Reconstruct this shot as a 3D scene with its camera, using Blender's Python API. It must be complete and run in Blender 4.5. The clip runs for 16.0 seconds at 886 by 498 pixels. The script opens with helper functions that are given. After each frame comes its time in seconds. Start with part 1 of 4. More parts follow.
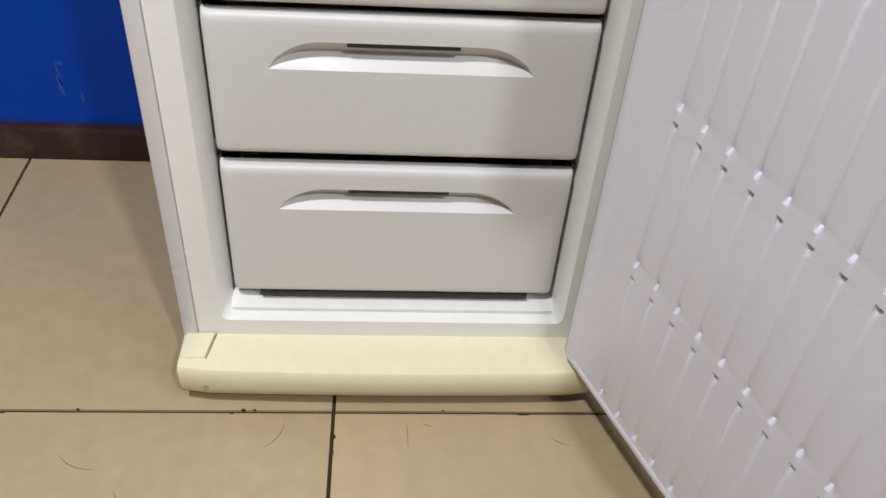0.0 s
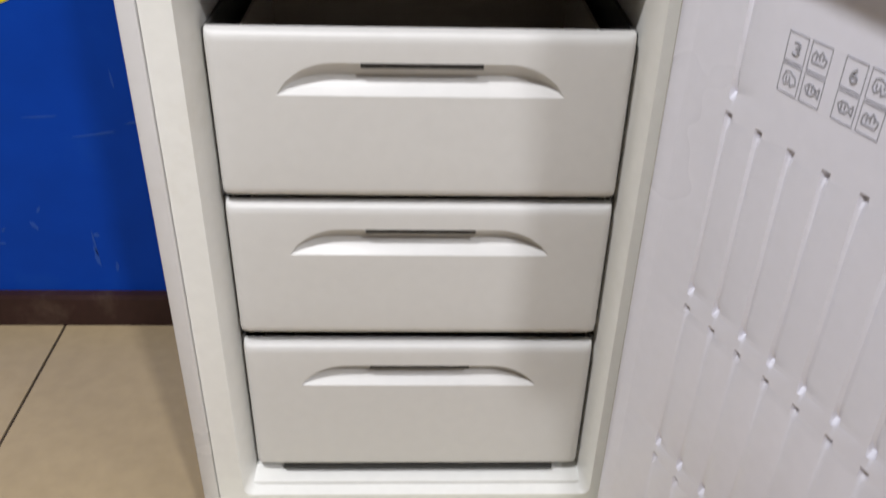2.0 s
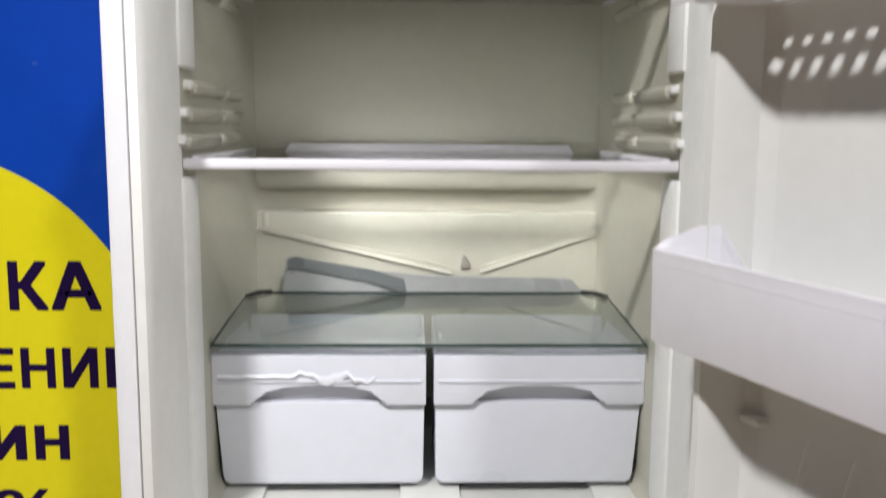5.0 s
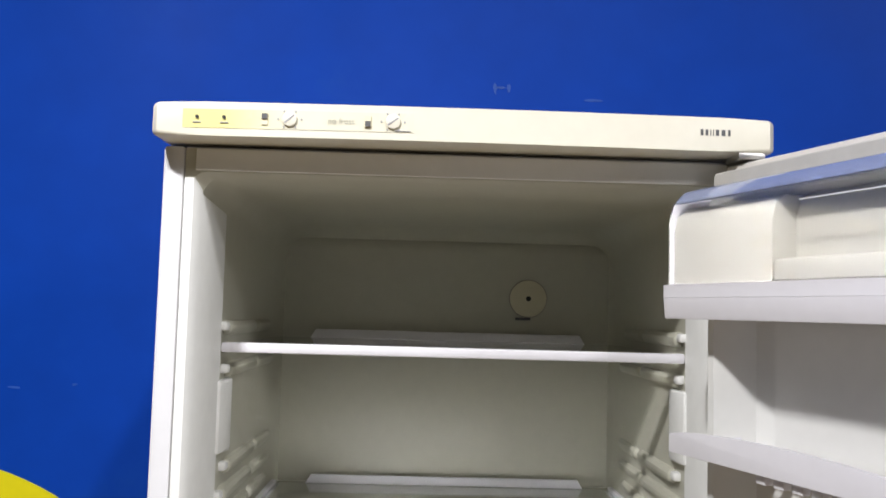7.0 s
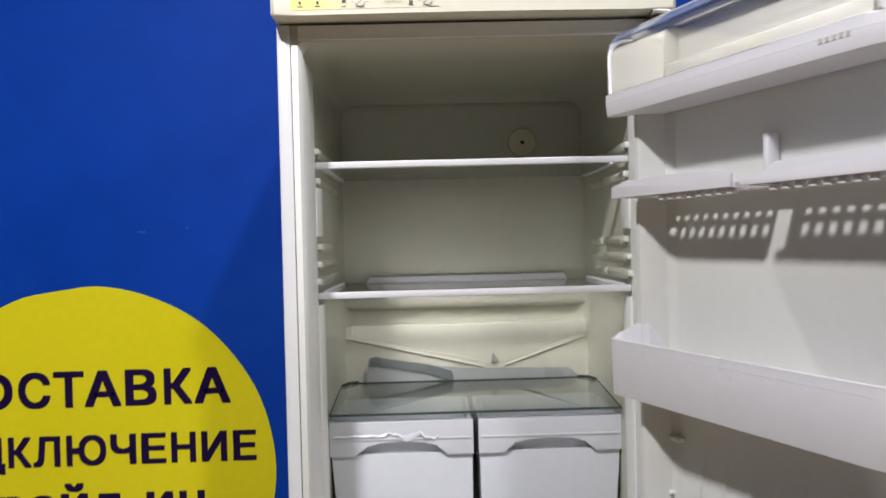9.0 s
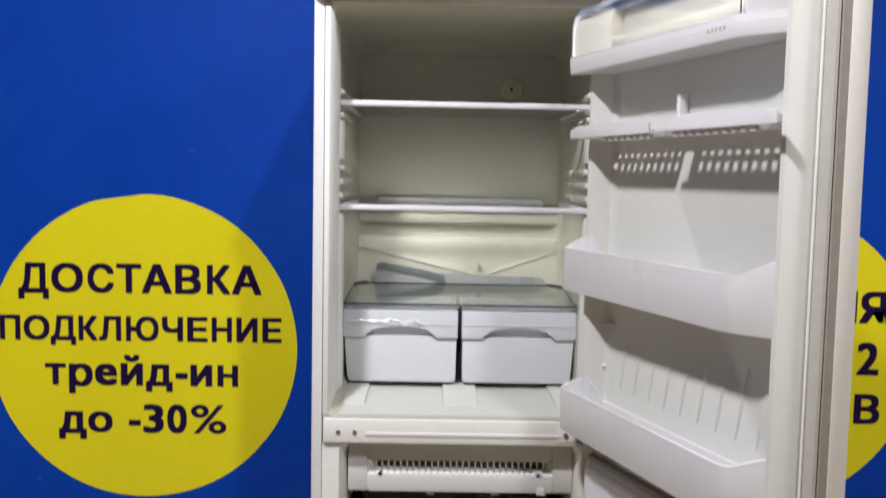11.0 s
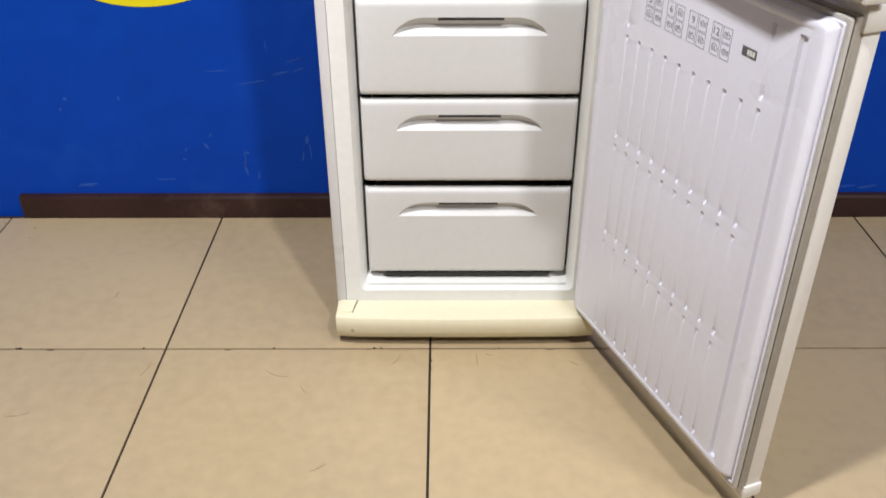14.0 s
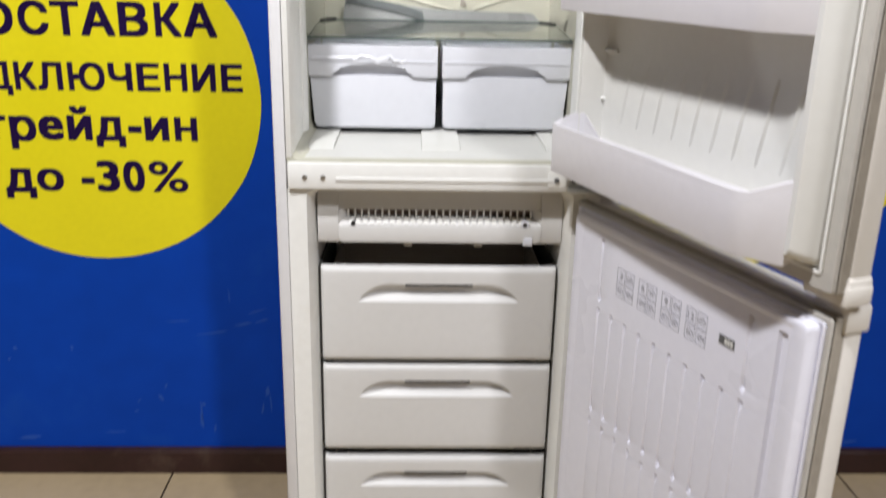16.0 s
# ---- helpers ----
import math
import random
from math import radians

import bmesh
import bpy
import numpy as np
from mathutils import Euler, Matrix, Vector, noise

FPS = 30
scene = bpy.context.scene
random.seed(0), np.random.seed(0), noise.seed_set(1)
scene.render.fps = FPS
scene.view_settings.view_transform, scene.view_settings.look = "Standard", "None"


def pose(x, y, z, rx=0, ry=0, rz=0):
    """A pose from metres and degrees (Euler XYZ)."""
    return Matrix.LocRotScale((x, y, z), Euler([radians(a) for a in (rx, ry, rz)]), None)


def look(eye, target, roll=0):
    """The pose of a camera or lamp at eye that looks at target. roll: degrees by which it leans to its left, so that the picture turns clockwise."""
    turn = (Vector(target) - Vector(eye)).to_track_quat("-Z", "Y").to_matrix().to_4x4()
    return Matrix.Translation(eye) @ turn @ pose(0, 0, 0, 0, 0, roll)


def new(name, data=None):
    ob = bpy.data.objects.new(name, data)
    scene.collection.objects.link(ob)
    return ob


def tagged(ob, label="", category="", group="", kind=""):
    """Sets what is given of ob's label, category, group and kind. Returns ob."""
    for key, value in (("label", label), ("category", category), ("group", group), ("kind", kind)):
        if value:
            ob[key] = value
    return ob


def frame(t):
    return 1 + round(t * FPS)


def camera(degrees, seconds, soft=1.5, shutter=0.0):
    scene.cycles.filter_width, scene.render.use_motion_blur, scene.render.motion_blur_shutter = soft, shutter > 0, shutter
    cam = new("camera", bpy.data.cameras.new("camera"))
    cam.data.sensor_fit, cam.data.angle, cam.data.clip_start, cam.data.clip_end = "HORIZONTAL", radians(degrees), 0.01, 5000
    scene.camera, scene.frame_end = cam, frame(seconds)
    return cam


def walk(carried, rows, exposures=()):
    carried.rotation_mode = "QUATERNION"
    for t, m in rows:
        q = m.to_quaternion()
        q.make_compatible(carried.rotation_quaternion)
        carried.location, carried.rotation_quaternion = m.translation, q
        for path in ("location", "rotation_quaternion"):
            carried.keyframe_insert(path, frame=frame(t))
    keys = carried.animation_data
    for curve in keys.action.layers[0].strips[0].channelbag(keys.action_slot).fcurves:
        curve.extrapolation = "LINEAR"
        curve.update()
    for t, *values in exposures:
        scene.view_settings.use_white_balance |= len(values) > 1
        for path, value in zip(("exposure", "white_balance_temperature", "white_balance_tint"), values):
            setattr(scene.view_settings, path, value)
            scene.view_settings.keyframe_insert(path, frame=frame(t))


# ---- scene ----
cam = camera(54.0, 16.0, soft=1.5, shutter=0.4)
PATH = [
    (0, (-0.023, -0.878, 1.016), (0.123, 0.626, -0.294), 4.7),
    (0.5, (-0.004, -0.876, 1.011), (0.107, 0.635, -0.294), 2.2),
    (1, (-0.006, -0.879, 1.018), (0.088, 0.667, -0.247), 2.0),
    (1.5, (-0.006, -0.869, 1.039), (0.076, 0.735, -0.154), 2.1),
    (2, (-0.006, -0.854, 1.076), (0.059, 0.827, -0.006), 1.5),
    (2.5, (-0.005, -0.837, 1.126), (0.061, 0.932, 0.196), 1.5),
    (3, (-0.003, -0.828, 1.185), (0.068, 1.01, 0.399), 1.1),
    (3.5, (-0.002, -0.823, 1.25), (0.054, 1.067, 0.598), 0.2),
    (4, (-0.006, -0.816, 1.312), (0.065, 1.111, 0.782), 0.3),
    (4.5, (-0.012, -0.808, 1.372), (0.062, 1.144, 0.944), -0.0),
    (5, (-0.02, -0.809, 1.447), (0.047, 1.17, 1.168), 0.5),
    (5.2, (-0.023, -0.811, 1.473), (0.052, 1.173, 1.254), 0.8),
    (7.3, (-0.036, -0.878, 1.675), (0.003, 1.114, 1.829), 1.6),
    (7.5, (-0.034, -0.878, 1.666), (0.027, 1.116, 1.813), 1.8),
    (8, (-0.035, -0.881, 1.564), (-0.005, 1.116, 1.664), 1.1),
    (8.2, (-0.028, -0.899, 1.528), (-0.093, 1.099, 1.569), -0.2),
    (8.5, (-0.044, -1.047, 1.503), (-0.106, 0.951, 1.565), -0.5),
    (8.7, (-0.085, -1.173, 1.496), (-0.049, 0.827, 1.519), -1.8),
    (10.8, (-0.065, -1.719, 1.482), (-0.049, 0.278, 1.381), 0.6),
    (11, (-0.064, -1.718, 1.467), (-0.04, 0.276, 1.308), 1.1),
    (11.5, (-0.069, -1.7, 1.43), (-0.025, 0.274, 1.113), 1.1),
    (12, (-0.067, -1.692, 1.392), (-0.027, 0.253, 0.926), 0.8),
    (12.5, (-0.065, -1.681, 1.361), (-0.036, 0.216, 0.727), 0.3),
    (13, (-0.062, -1.667, 1.327), (-0.038, 0.165, 0.526), -0.1),
    (13.5, (-0.056, -1.658, 1.289), (-0.047, 0.102, 0.34), -0.1),
    (14, (-0.054, -1.662, 1.261), (-0.055, 0.035, 0.202), -0.1),
    (14.2, (-0.054, -1.662, 1.256), (-0.05, 0.0226, 0.179), 0.1),
    (14.5, (-0.054, -1.663, 1.254), (-0.041, 0.035, 0.196), 0.4),
    (15, (-0.049, -1.664, 1.28), (-0.013, 0.11, 0.357), 0.7),
    (15.5, (-0.044, -1.661, 1.3), (0.002, 0.168, 0.493), 0.4),
    (16, (-0.05, -1.545, 1.329), (0.019, 0.354, 0.707), 1.2),
]
EXPOSURES = [(0, 0.01), (1, -0.02), (2, 0.03), (2.5, 0.08), (3, -0.03), (3.5, -0.14), (4.2, -0.12), (5, -0.07), (7.3, -0.28), (8, -0.41), (8.7, -0.41), (10.8, -0.29), (12, 0.08), (13, 0.25), (14, 0.35), (14.5, 0.33), (15.2, 0.3), (16, 0.09)]
walk(cam, [(t, look(eye, target, roll)) for t, eye, target, roll in PATH], EXPOSURES)


# ---- world and lamps ----
world = bpy.data.worlds.new("world")
scene.world = world
world.use_nodes = True
world.node_tree.nodes["Background"].inputs[0].default_value = (0.75, 0.85, 1.0, 1)
world.node_tree.nodes["Background"].inputs[1].default_value = 0.05


def ceiling_lamp(name, at, target, watts, sx, sy, colour):
    data = bpy.data.lights.new(name, "AREA")
    data.shape, data.size, data.size_y = "RECTANGLE", sx, sy
    data.energy, data.color = watts, colour
    ob = new(name, data)
    ob.matrix_world = look(at, target)
    return ob


LAMP = (0.955, 0.95, 0.98)
ceiling_lamp("hall_lamp", (2.38, -5.5, 7.1), (0.0, 0.0, 1.1), 265, 0.36, 0.36, LAMP)
ceiling_lamp("ceiling_lamp_left", (-0.56, -1.1, 2.78), (-0.56, -1.05, 0.0), 60, 0.14, 0.1, LAMP)
ceiling_lamp("ceiling_lamp_right", (1.6, -1.5, 2.75), (1.6, -1.45, 0.0), 34, 0.6, 0.3, LAMP)

# ---- materials ----


def material(name, colour, rough=0.5, metal=0.0, vary=0.06, grain=60.0, patch=3.0, bump=0.02, bump_scale=200.0,
             transmission=0.0, ior=1.45, coat=0.0, dirt=None, dirt_amount=0.0, dirt_scale=6.0, island=False, subsurface=0.0, specular=0.5):
    """A paint, plastic or stone: colour with patches and grain at two scales, uneven gloss and a fine relief."""
    m = bpy.data.materials.new(name)
    m.use_nodes = True
    nt = m.node_tree
    bsdf = nt.nodes["Principled BSDF"]
    co = nt.nodes.new("ShaderNodeTexCoord")
    big = nt.nodes.new("ShaderNodeTexNoise")
    big.inputs["Scale"].default_value, big.inputs["Detail"].default_value = patch, 4
    fine = nt.nodes.new("ShaderNodeTexNoise")
    fine.inputs["Scale"].default_value, fine.inputs["Detail"].default_value = grain, 5
    for n in (big, fine):
        nt.links.new(co.outputs["Object"], n.inputs["Vector"])
    add = nt.nodes.new("ShaderNodeMath")
    add.operation = "ADD"
    nt.links.new(big.outputs["Fac"], add.inputs[0])
    nt.links.new(fine.outputs["Fac"], add.inputs[1])
    src = add.outputs[0]
    if island:
        info = nt.nodes.new("ShaderNodeObjectInfo")
        more = nt.nodes.new("ShaderNodeMath")
        more.operation = "MULTIPLY_ADD"
        nt.links.new(info.outputs["Random"], more.inputs[0])
        more.inputs[1].default_value = 0.5
        nt.links.new(src, more.inputs[2])
        src = more.outputs[0]
    span = nt.nodes.new("ShaderNodeMapRange")
    span.inputs["From Min"].default_value, span.inputs["From Max"].default_value = 0.6, 1.4
    span.inputs["To Min"].default_value, span.inputs["To Max"].default_value = 1 - vary, 1 + vary
    nt.links.new(src, span.inputs["Value"])
    mul = nt.nodes.new("ShaderNodeVectorMath")
    mul.operation = "SCALE"
    mul.inputs[0].default_value = colour
    nt.links.new(span.outputs["Result"], mul.inputs["Scale"])
    out = mul.outputs["Vector"]
    if dirt:
        spots = nt.nodes.new("ShaderNodeTexNoise")
        spots.inputs["Scale"].default_value, spots.inputs["Detail"].default_value = dirt_scale, 8
        spots.inputs["Roughness"].default_value = 0.7
        nt.links.new(co.outputs["Object"], spots.inputs["Vector"])
        cut = nt.nodes.new("ShaderNodeMapRange")
        cut.inputs["From Min"].default_value, cut.inputs["From Max"].default_value = 0.56, 0.78
        cut.inputs["To Max"].default_value = dirt_amount
        nt.links.new(spots.outputs["Fac"], cut.inputs["Value"])
        mix = nt.nodes.new("ShaderNodeMix")
        mix.data_type = "RGBA"
        nt.links.new(cut.outputs["Result"], mix.inputs["Factor"])
        nt.links.new(out, mix.inputs[6])
        mix.inputs[7].default_value = (*dirt, 1)
        out = mix.outputs[2]
    nt.links.new(out, bsdf.inputs["Base Color"])
    gloss = nt.nodes.new("ShaderNodeMapRange")
    gloss.inputs["From Min"].default_value, gloss.inputs["From Max"].default_value = 0.3, 0.7
    gloss.inputs["To Min"].default_value, gloss.inputs["To Max"].default_value = max(rough * 0.8, 0.0), min(rough * 1.2, 1.0)
    nt.links.new(big.outputs["Fac"], gloss.inputs["Value"])
    nt.links.new(gloss.outputs["Result"], bsdf.inputs["Roughness"])
    bsdf.inputs["Metallic"].default_value = metal
    bsdf.inputs["Specular IOR Level"].default_value = specular
    bsdf.inputs["IOR"].default_value = ior
    bsdf.inputs["Transmission Weight"].default_value = transmission
    bsdf.inputs["Coat Weight"].default_value = coat
    if subsurface:
        bsdf.inputs["Subsurface Weight"].default_value = subsurface
        bsdf.inputs["Subsurface Scale"].default_value = 0.01
    if bump:
        relief = nt.nodes.new("ShaderNodeTexNoise")
        relief.inputs["Scale"].default_value, relief.inputs["Detail"].default_value = bump_scale, 3
        nt.links.new(co.outputs["Object"], relief.inputs["Vector"])
        b = nt.nodes.new("ShaderNodeBump")
        b.inputs["Strength"].default_value, b.inputs["Distance"].default_value = bump, 0.002
        nt.links.new(relief.outputs["Fac"], b.inputs["Height"])
        nt.links.new(b.outputs["Normal"], bsdf.inputs["Normal"])
    return m


DOORSKIN = material("door skin paint", (0.71, 0.68, 0.63), 0.35, vary=0.04, bump=0.03, bump_scale=300, dirt=(0.55, 0.47, 0.36), dirt_amount=0.35)
ENAMEL = material("white enamel", (0.67, 0.665, 0.675), 0.3, vary=0.03, bump=0.04, bump_scale=400, dirt=(0.5, 0.45, 0.36), dirt_amount=0.25)
# liner tone lowered for the dim interior, since the glass panes cast no shadow
DIMLINER = material("liner plastic", (0.475, 0.465, 0.38), 0.34, vary=0.04, patch=2, bump=0.015, bump_scale=30, dirt=(0.58, 0.54, 0.4), dirt_amount=0.25)
LAVENDER = material("bluish door liner plastic", (0.77, 0.77, 0.85), 0.3, vary=0.03, patch=2, bump=0.015, bump_scale=30, dirt=(0.6, 0.57, 0.5), dirt_amount=0.15)
DOORLINER = material("door liner plastic", (0.70, 0.695, 0.66), 0.34, vary=0.03, patch=2, bump=0.015, bump_scale=30, dirt=(0.62, 0.57, 0.45), dirt_amount=0.2)
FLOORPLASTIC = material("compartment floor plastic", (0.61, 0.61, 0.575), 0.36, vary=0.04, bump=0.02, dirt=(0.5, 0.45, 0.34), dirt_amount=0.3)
FRAME = material("frame plastic", (0.79, 0.79, 0.76), 0.38, vary=0.04, bump=0.02, dirt=(0.55, 0.5, 0.38), dirt_amount=0.3)
YELLOWED = material("yellowed plastic", (0.775, 0.715, 0.515), 0.36, vary=0.05, patch=5, bump=0.02, dirt=(0.68, 0.58, 0.3), dirt_amount=0.45)
COVER = material("aged cover plastic", (0.75, 0.715, 0.60), 0.36, vary=0.04, patch=5, bump=0.02, dirt=(0.62, 0.54, 0.36), dirt_amount=0.3)
LABEL = material("yellowed label film", (0.76, 0.73, 0.585), 0.3, vary=0.05, patch=12, bump=0.0)
stain = LABEL.node_tree
where = stain.nodes.new("ShaderNodeSeparateXYZ")
stain.links.new(stain.nodes["Texture Coordinate"].outputs["Object"], where.inputs[0])
fade = stain.nodes.new("ShaderNodeMapRange")
fade.interpolation_type = "SMOOTHSTEP"
fade.inputs["From Min"].default_value, fade.inputs["From Max"].default_value = -0.165, -0.245
stain.links.new(where.outputs["X"], fade.inputs["Value"])
tint = stain.nodes.new("ShaderNodeMix")
tint.data_type = "RGBA"
stain.links.new(fade.outputs["Result"], tint.inputs["Factor"])
stain.links.new(stain.nodes["Vector Math"].outputs["Vector"], tint.inputs[6])
tint.inputs[7].default_value = (0.80, 0.745, 0.31, 1)
stain.links.new(tint.outputs[2], stain.nodes["Principled BSDF"].inputs["Base Color"])
DRAWER = material("drawer plastic", (0.635, 0.63, 0.615), 0.42, vary=0.03, bump=0.03, bump_scale=500)
TRAY = material("dark drawer tray plastic", (0.5, 0.45, 0.39), 0.45, vary=0.05)
CRISPER = material("crisper plastic", (0.68, 0.69, 0.735), 0.3, vary=0.03, bump=0.02, subsurface=0.0)
BIN = material("bin plastic", (0.75, 0.735, 0.765), 0.32, vary=0.03, bump=0.015, dirt=(0.62, 0.58, 0.52), dirt_amount=0.2)
GASKETDARK = material("grimy rubber and recess shade", (0.31, 0.28, 0.235), 0.6, vary=0.15, bump=0.05)
GASKET = material("gasket rubber", (0.48, 0.46, 0.42), 0.55, vary=0.1, bump=0.05)
BLACK = material("black plastic", (0.02, 0.02, 0.02), 0.5, vary=0.2)
DARKGREY = material("dark grey plastic", (0.10, 0.10, 0.10), 0.5, vary=0.2)
GREYPRINT = material("grey print", (0.36, 0.36, 0.38), 0.5, vary=0.1, bump=0)
SOFTPRINT = material("soft grey print", (0.33, 0.33, 0.37), 0.5, vary=0.1, bump=0)
PALEPRINT = material("worn pale print", (0.56, 0.545, 0.45), 0.5, vary=0.15, bump=0)
STEEL = material("steel screw", (0.55, 0.54, 0.52), 0.35, metal=1.0, vary=0.1)
GLASS = material("shelf glass", (0.93, 0.95, 0.935), 0.03, vary=0.01, bump=0, transmission=1.0, ior=1.5)
GREENGLASS = material("grey-green shelf glass", (0.885, 0.92, 0.905), 0.03, vary=0.01, bump=0, transmission=1.0, ior=1.5)
GLASSEDGE = material("glass edge", (0.05, 0.075, 0.068), 0.15, vary=0.05, bump=0)
CLEAR = material("clear plastic", (0.93, 0.93, 0.93), 0.08, vary=0.02, bump=0.02, bump_scale=40, transmission=1.0, ior=1.4)
FROST = material("frosted grey plastic", (0.27, 0.275, 0.265), 0.3, vary=0.08, patch=9)
DUSK = material("smoked grey plastic", (0.12, 0.13, 0.127), 0.3, vary=0.1, patch=9)
DUCT = material("dull brown", (0.33, 0.25, 0.22), 0.8, vary=0.3, patch=30)
BLUEREFLECTION = material("clear plastic tinted for a blue reflection", (0.6, 0.68, 0.93), 0.12, vary=0.1, bump=0.02, transmission=0.75, ior=1.4)
CREAM = material("cream plastic", (0.45, 0.435, 0.385), 0.4, vary=0.05, dirt=(0.35, 0.28, 0.15), dirt_amount=0.4, dirt_scale=22)
LAMPCOVER = material("yellowed cream lamp cover plastic", (0.56, 0.52, 0.37), 0.4, vary=0.05, dirt=(0.4, 0.32, 0.16), dirt_amount=0.4, dirt_scale=22)
BLUE = material("blue wall paint", (0.0018, 0.049, 0.38), 0.55, vary=0.10, patch=1.6, grain=14, bump=0.06, bump_scale=90, dirt=(0.012, 0.075, 0.34), dirt_amount=0.5, dirt_scale=3.5, specular=0.15)
WARM = material("darkened unseen wall paint", (0.09, 0.084, 0.075), 0.7, vary=0.05)
CEIL = material("darkened unseen ceiling paint", (0.2, 0.2, 0.195), 0.8, vary=0.03)
YELLOW = material("yellow vinyl film", (0.80, 0.70, 0.012), 0.35, vary=0.04, patch=4, bump=0.04, bump_scale=20)
INK = material("dark violet vinyl", (0.012, 0.003, 0.042), 0.45, vary=0.1, bump=0, specular=0.2)
SKIRT = material("dark brown skirting", (0.032, 0.012, 0.0105), 0.45, vary=0.3, patch=8, grain=80, bump=0.1, bump_scale=120, dirt=(0.16, 0.11, 0.08), dirt_amount=0.5)
TILE = material("beige floor tile", (0.405, 0.312, 0.186), 0.34, vary=0.11, patch=2.2, grain=30, bump=0.03, bump_scale=80, dirt=(0.33, 0.225, 0.1), dirt_amount=0.6, dirt_scale=1.8, island=True)
GROUT = material("dark grout", (0.03, 0.019, 0.011), 0.9, vary=0.2)
SCRATCH = material("grey-brown scratch", (0.2, 0.145, 0.08), 0.6, vary=0.2, bump=0)
TAPE = material("clear tape", (0.80, 0.81, 0.86), 0.15, vary=0.02, bump=0.1, bump_scale=60)
SCUFF = material("pale scuff", (0.014, 0.078, 0.4), 0.6, vary=0.2, bump=0)

# ---- mesh helpers ----


def part(name, bm, mat, parent=None, label="", smooth=True, m=None):
    """Links a bmesh as one mesh object, under a thing or a part."""
    bmesh.ops.recalc_face_normals(bm, faces=bm.faces)
    me = bpy.data.meshes.new(name)
    bm.to_mesh(me)
    bm.free()
    me.materials.append(mat)
    if smooth:
        me.shade_smooth()
        for e in me.edges:
            e.use_edge_sharp = False
        me.set_sharp_from_angle(angle=radians(35))
    ob = new(name, me)
    if m is not None:
        ob.matrix_basis = m
    if parent is not None:
        ob.parent = parent
    if label:
        ob["label"] = label
    return ob


def thing(name, label, category, group="", m=None, kind=""):
    ob = new(name)
    ob.empty_display_size = 0.05
    if m is not None:
        ob.matrix_basis = m
    return tagged(ob, label, category, group, kind)


def box(bm, x0, x1, y0, y1, z0, z1, bevel=0.0, seg=2):
    vs = [bm.verts.new((x, y, z)) for x in (x0, x1) for y in (y0, y1) for z in (z0, z1)]
    fs = [bm.faces.new([vs[i] for i in q]) for q in ((0, 1, 3, 2), (4, 6, 7, 5), (0, 4, 5, 1), (2, 3, 7, 6), (0, 2, 6, 4), (1, 5, 7, 3))]
    if bevel:
        es = list({e for f in fs for e in f.edges})
        bmesh.ops.bevel(bm, geom=es, offset=bevel, segments=seg, affect="EDGES", profile=0.5)
    return bm


def slab(*a, **k):
    return box(bmesh.new(), *a, **k)


def prism(pts, a, b, axis="x", bevel=0.0, seg=2, bm=None):
    """A closed outline swept from a to b. axis x: outline (y, z); y: outline (x, z); z: outline (x, y)."""
    bm = bm or bmesh.new()

    def at(p, s):
        return {"x": (s, p[0], p[1]), "y": (p[0], s, p[1]), "z": (p[0], p[1], s)}[axis]

    lo = [bm.verts.new(at(p, a)) for p in pts]
    hi = [bm.verts.new(at(p, b)) for p in pts]
    n = len(pts)
    fs = [bm.faces.new(lo), bm.faces.new(hi)]
    fs += [bm.faces.new((lo[i], lo[(i + 1) % n], hi[(i + 1) % n], hi[i])) for i in range(n)]
    if bevel:
        es = list({e for f in fs[:2] for e in f.edges})
        bmesh.ops.bevel(bm, geom=es, offset=bevel, segments=seg, affect="EDGES", profile=0.5)
    return bm


def ring_points(x0, x1, z0, z1, r, n=5):
    pts = []
    for cx, cz, a in ((x1 - r, z1 - r, 0), (x0 + r, z1 - r, 90), (x0 + r, z0 + r, 180), (x1 - r, z0 + r, 270)):
        for k in range(n):
            t = radians(a + 90 * k / (n - 1))
            pts.append((cx + r * math.cos(t), cz + r * math.sin(t)))
    return pts


def loft(sections, flip=1, cap_last=True, cap_first=False):
    """Rounded rectangles (depth, x0, x1, z0, z1, radius) joined one after another; depth runs along y."""
    bm = bmesh.new()
    rings = []
    for d, x0, x1, z0, z1, r in sections:
        rings.append([bm.verts.new((x, flip * d, z)) for x, z in ring_points(x0, x1, z0, z1, r)])
    for a, b in zip(rings, rings[1:]):
        n = len(a)
        for i in range(n):
            bm.faces.new((a[i], a[(i + 1) % n], b[(i + 1) % n], b[i]))
    if cap_last:
        bm.faces.new(rings[-1])
    if cap_first:
        bm.faces.new(rings[0])
    return bm


def disc(bm, x, y, z, r, thick, n=20, axis="y", bevel=0.0):
    """A round plate whose face looks along -y, from y to y + thick."""
    pts = [(x + r * math.cos(2 * math.pi * k / n), z + r * math.sin(2 * math.pi * k / n)) for k in range(n)]
    return prism(pts, y, y + thick, "y", bevel, bm=bm)


